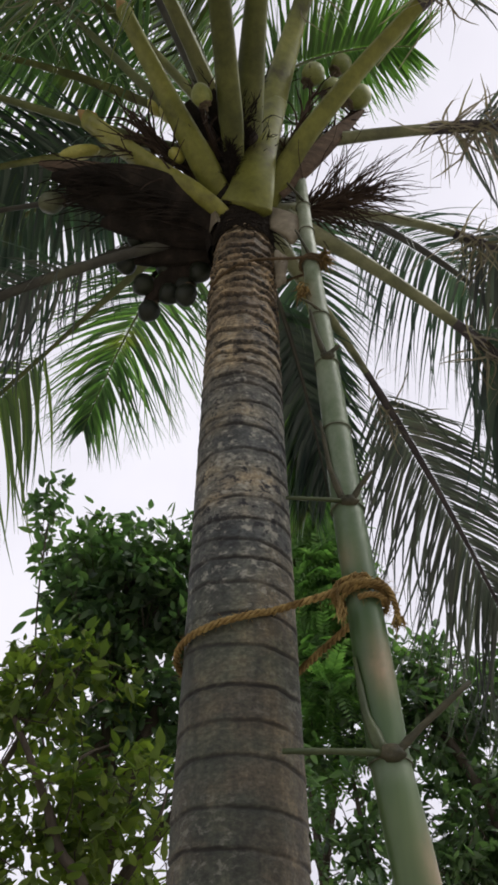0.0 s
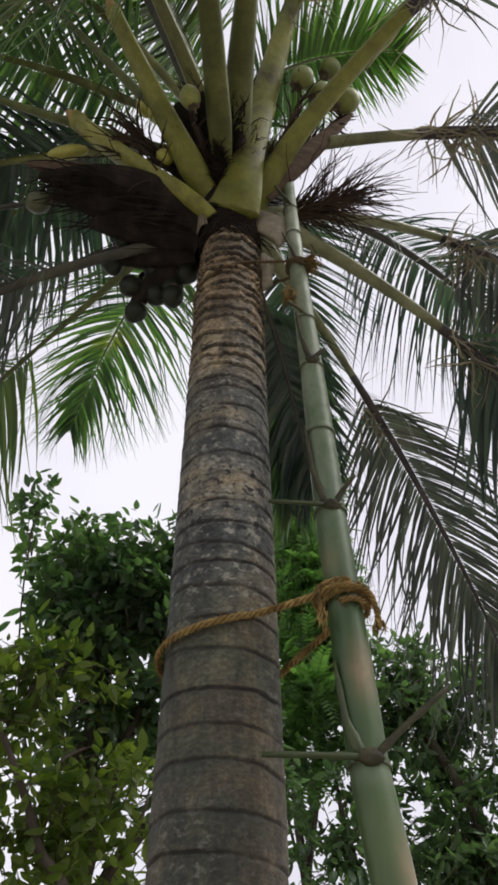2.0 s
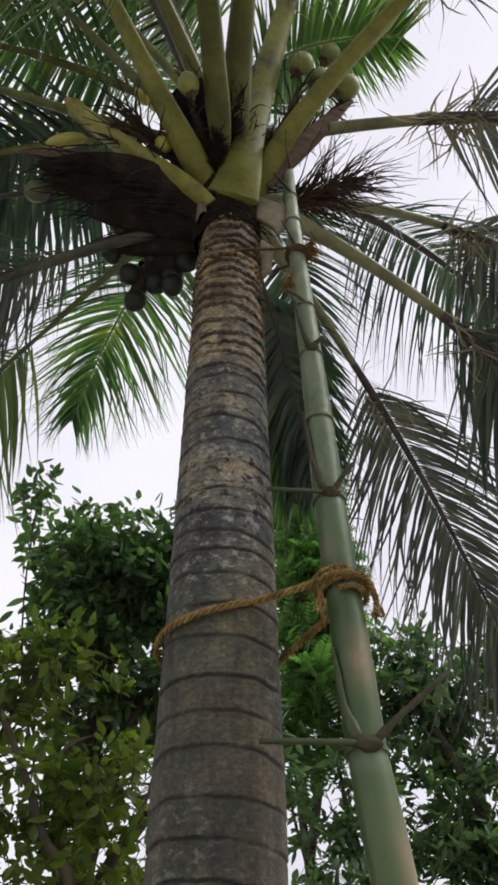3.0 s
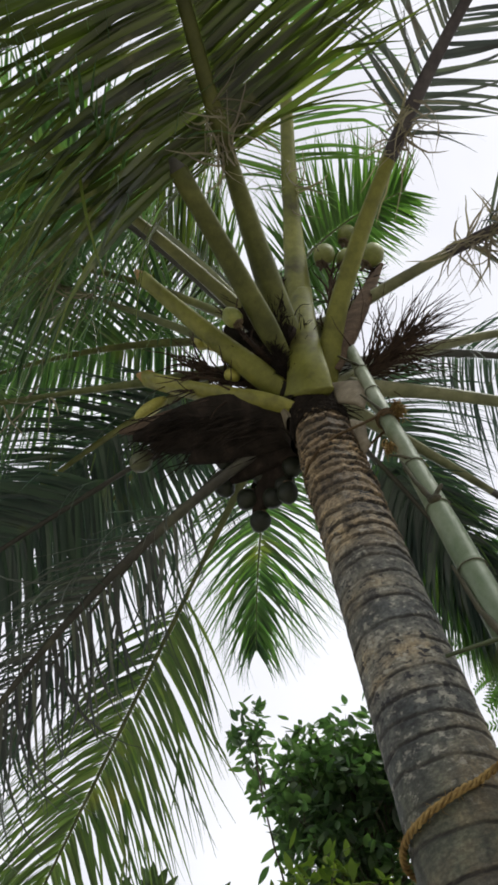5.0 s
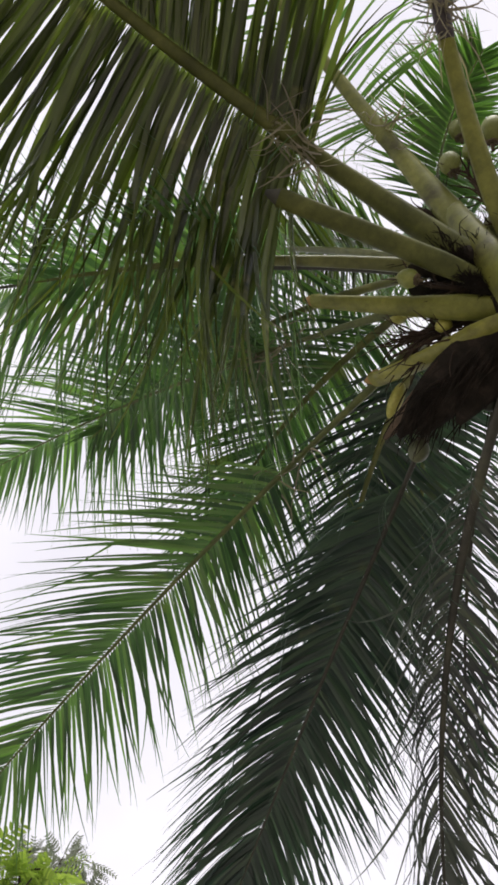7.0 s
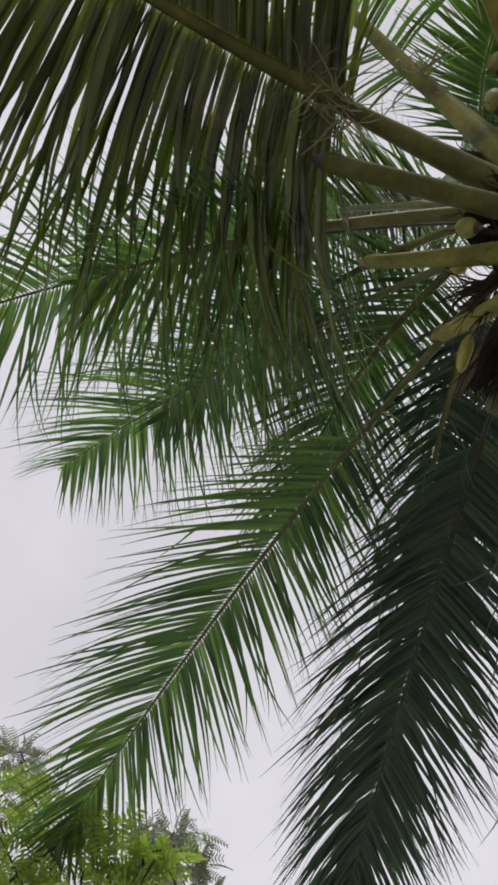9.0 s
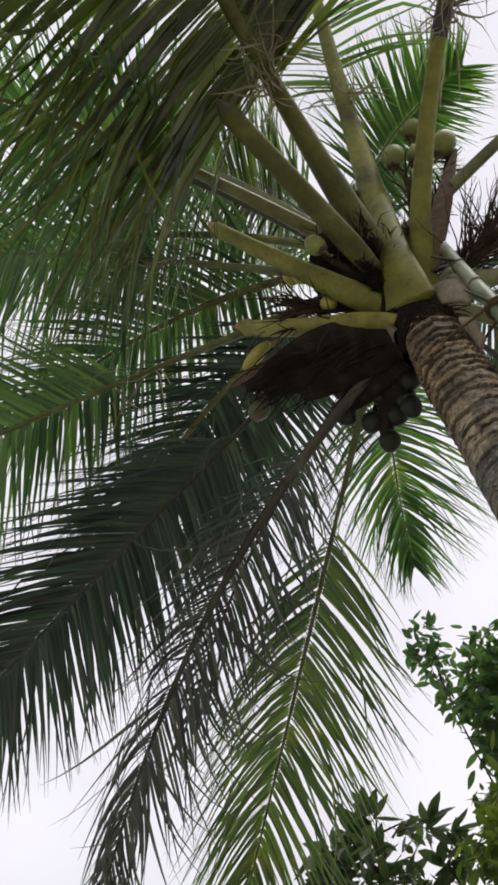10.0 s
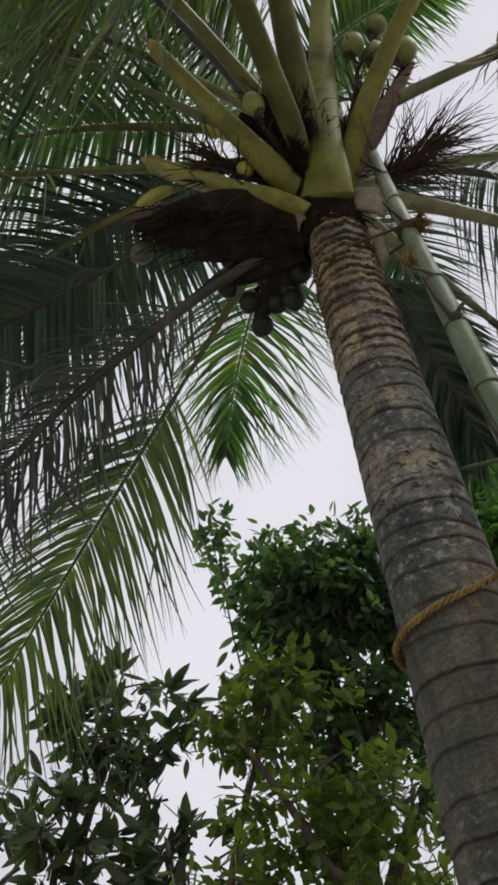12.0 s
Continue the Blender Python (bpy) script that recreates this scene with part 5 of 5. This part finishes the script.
tree("dark_broadleaf_tree", (-0.85, 5.0, 0), "tall dark green broadleaf tree behind the palm",
     [((-0.80, 4.8, 4.85), (0.64, 0.45, 0.50), 190), ((-0.28, 4.9, 4.55), (0.46, 0.4, 0.66), 150), ((-1.02, 4.8, 4.40), (0.40, 0.4, 0.40), 60), ((-1.42, 4.8, 5.35), (0.13, 0.25, 0.36), 9), ((-0.75, 4.85, 3.95), (0.55, 0.40, 0.42), 84), ((-0.2, 5.0, 3.6), (0.55, 0.4, 0.6), 90)],
     SMALLER, M_MANGO, 15, 11, 2.8, 120, 0.11, twig_r=0.003)
tree("light_green_tree", (-1.5, 4.7, 0), "yellow-green leafy tree with thin branches and gaps",
     [((-1.10, 4.4, 3.88), (0.50, 0.4, 0.38), 58), ((-0.92, 4.3, 3.28), (0.62, 0.40, 0.45), 50), ((-0.50, 4.3, 2.95), (0.55, 0.40, 0.55), 52), ((-1.20, 4.2, 2.75), (0.58, 0.40, 0.5), 50), ((-0.75, 4.2, 2.3), (0.75, 0.40, 0.5), 50)],
     SMALLER, M_LIME, 12, 12, 1.9, 0, 0.07, twig_r=0.003, bare=[((-1.35, 4.6, 1.75), (-0.80, 4.2, 2.35), (-0.73, 4.15, 2.71), (-0.87, 4.15, 2.90), (-0.96, 4.15, 3.10), (-1.08, 4.15, 3.33), (-1.23, 4.18, 3.60))])
tree("mango_tree", (-2.6, 5.2, 0), "dark mango tree with long drooping leaf rosettes",
     [((-2.35, 5.0, 4.25), (0.66, 0.45, 0.45), 60), ((-2.7, 5.0, 3.5), (0.8, 0.5, 0.6), 60), ((-1.9, 5.0, 3.35), (0.45, 0.4, 0.5), 26), ((-2.5, 5.0, 2.6), (0.9, 0.7, 0.6), 80)],
     MANGO, M_MANGO_DARK, 10, 13, 2.2, 170, 0.11, fuzz=0.0)
tree("feathery_green_tree", (0.7, 6.6, 0), "bright green feathery tree behind the bamboo pole",
     [((0.45, 6.3, 7.5), (0.30, 0.35, 0.5), 60), ((0.62, 6.3, 6.7), (0.34, 0.35, 0.9), 110), ((0.70, 6.3, 6.0), (0.36, 0.35, 0.6), 80), ((0.66, 6.3, 5.3), (0.42, 0.4, 0.8), 90), ((0.55, 6.2, 4.5), (0.4, 0.4, 0.5), 32)],
     LACE, M_FEATHER, 11, 14, 3.6, 0, 0.06, twig_r=0.003)
tree("shady_tree", (1.5, 6.4, 0), "shady green tree with light gaps between its leaves",
     [((1.35, 6.1, 4.60), (0.80, 0.6, 0.60), 150), ((0.8, 6.1, 3.6), (0.6, 0.5, 0.7), 60), ((1.7, 6.1, 3.5), (0.75, 0.5, 0.8), 150), ((2.3, 6.1, 4.5), (0.6, 0.5, 0.9), 120), ((1.0, 6.0, 2.7), (0.9, 0.5, 0.6), 56)],
     SMALLER, M_MANGO, 21, 15, 2.6, 0, 0.12, twig_r=0.003)
tree("fern_leaved_tree", (-4.6, 1.1, 0), "bright fern-leaved tree beyond the palm fronds",
     [((-4.35, 0.80, 5.30), (0.30, 0.42, 0.36), 17), ((-4.45, 1.35, 5.12), (0.26, 0.34, 0.26), 11), ((-4.5, 0.55, 4.85), (0.42, 0.6, 0.36), 18), ((-4.35, 0.30, 5.45), (0.25, 0.30, 0.25), 8)],
     LACE, M_FEATHER_LIGHT, 5, 16, 4.0, 0, 0.045)
tree("far_feathery_tree", (-7.6, 2.7, 0), "far feathery tree top, grey-green paled as by haze",
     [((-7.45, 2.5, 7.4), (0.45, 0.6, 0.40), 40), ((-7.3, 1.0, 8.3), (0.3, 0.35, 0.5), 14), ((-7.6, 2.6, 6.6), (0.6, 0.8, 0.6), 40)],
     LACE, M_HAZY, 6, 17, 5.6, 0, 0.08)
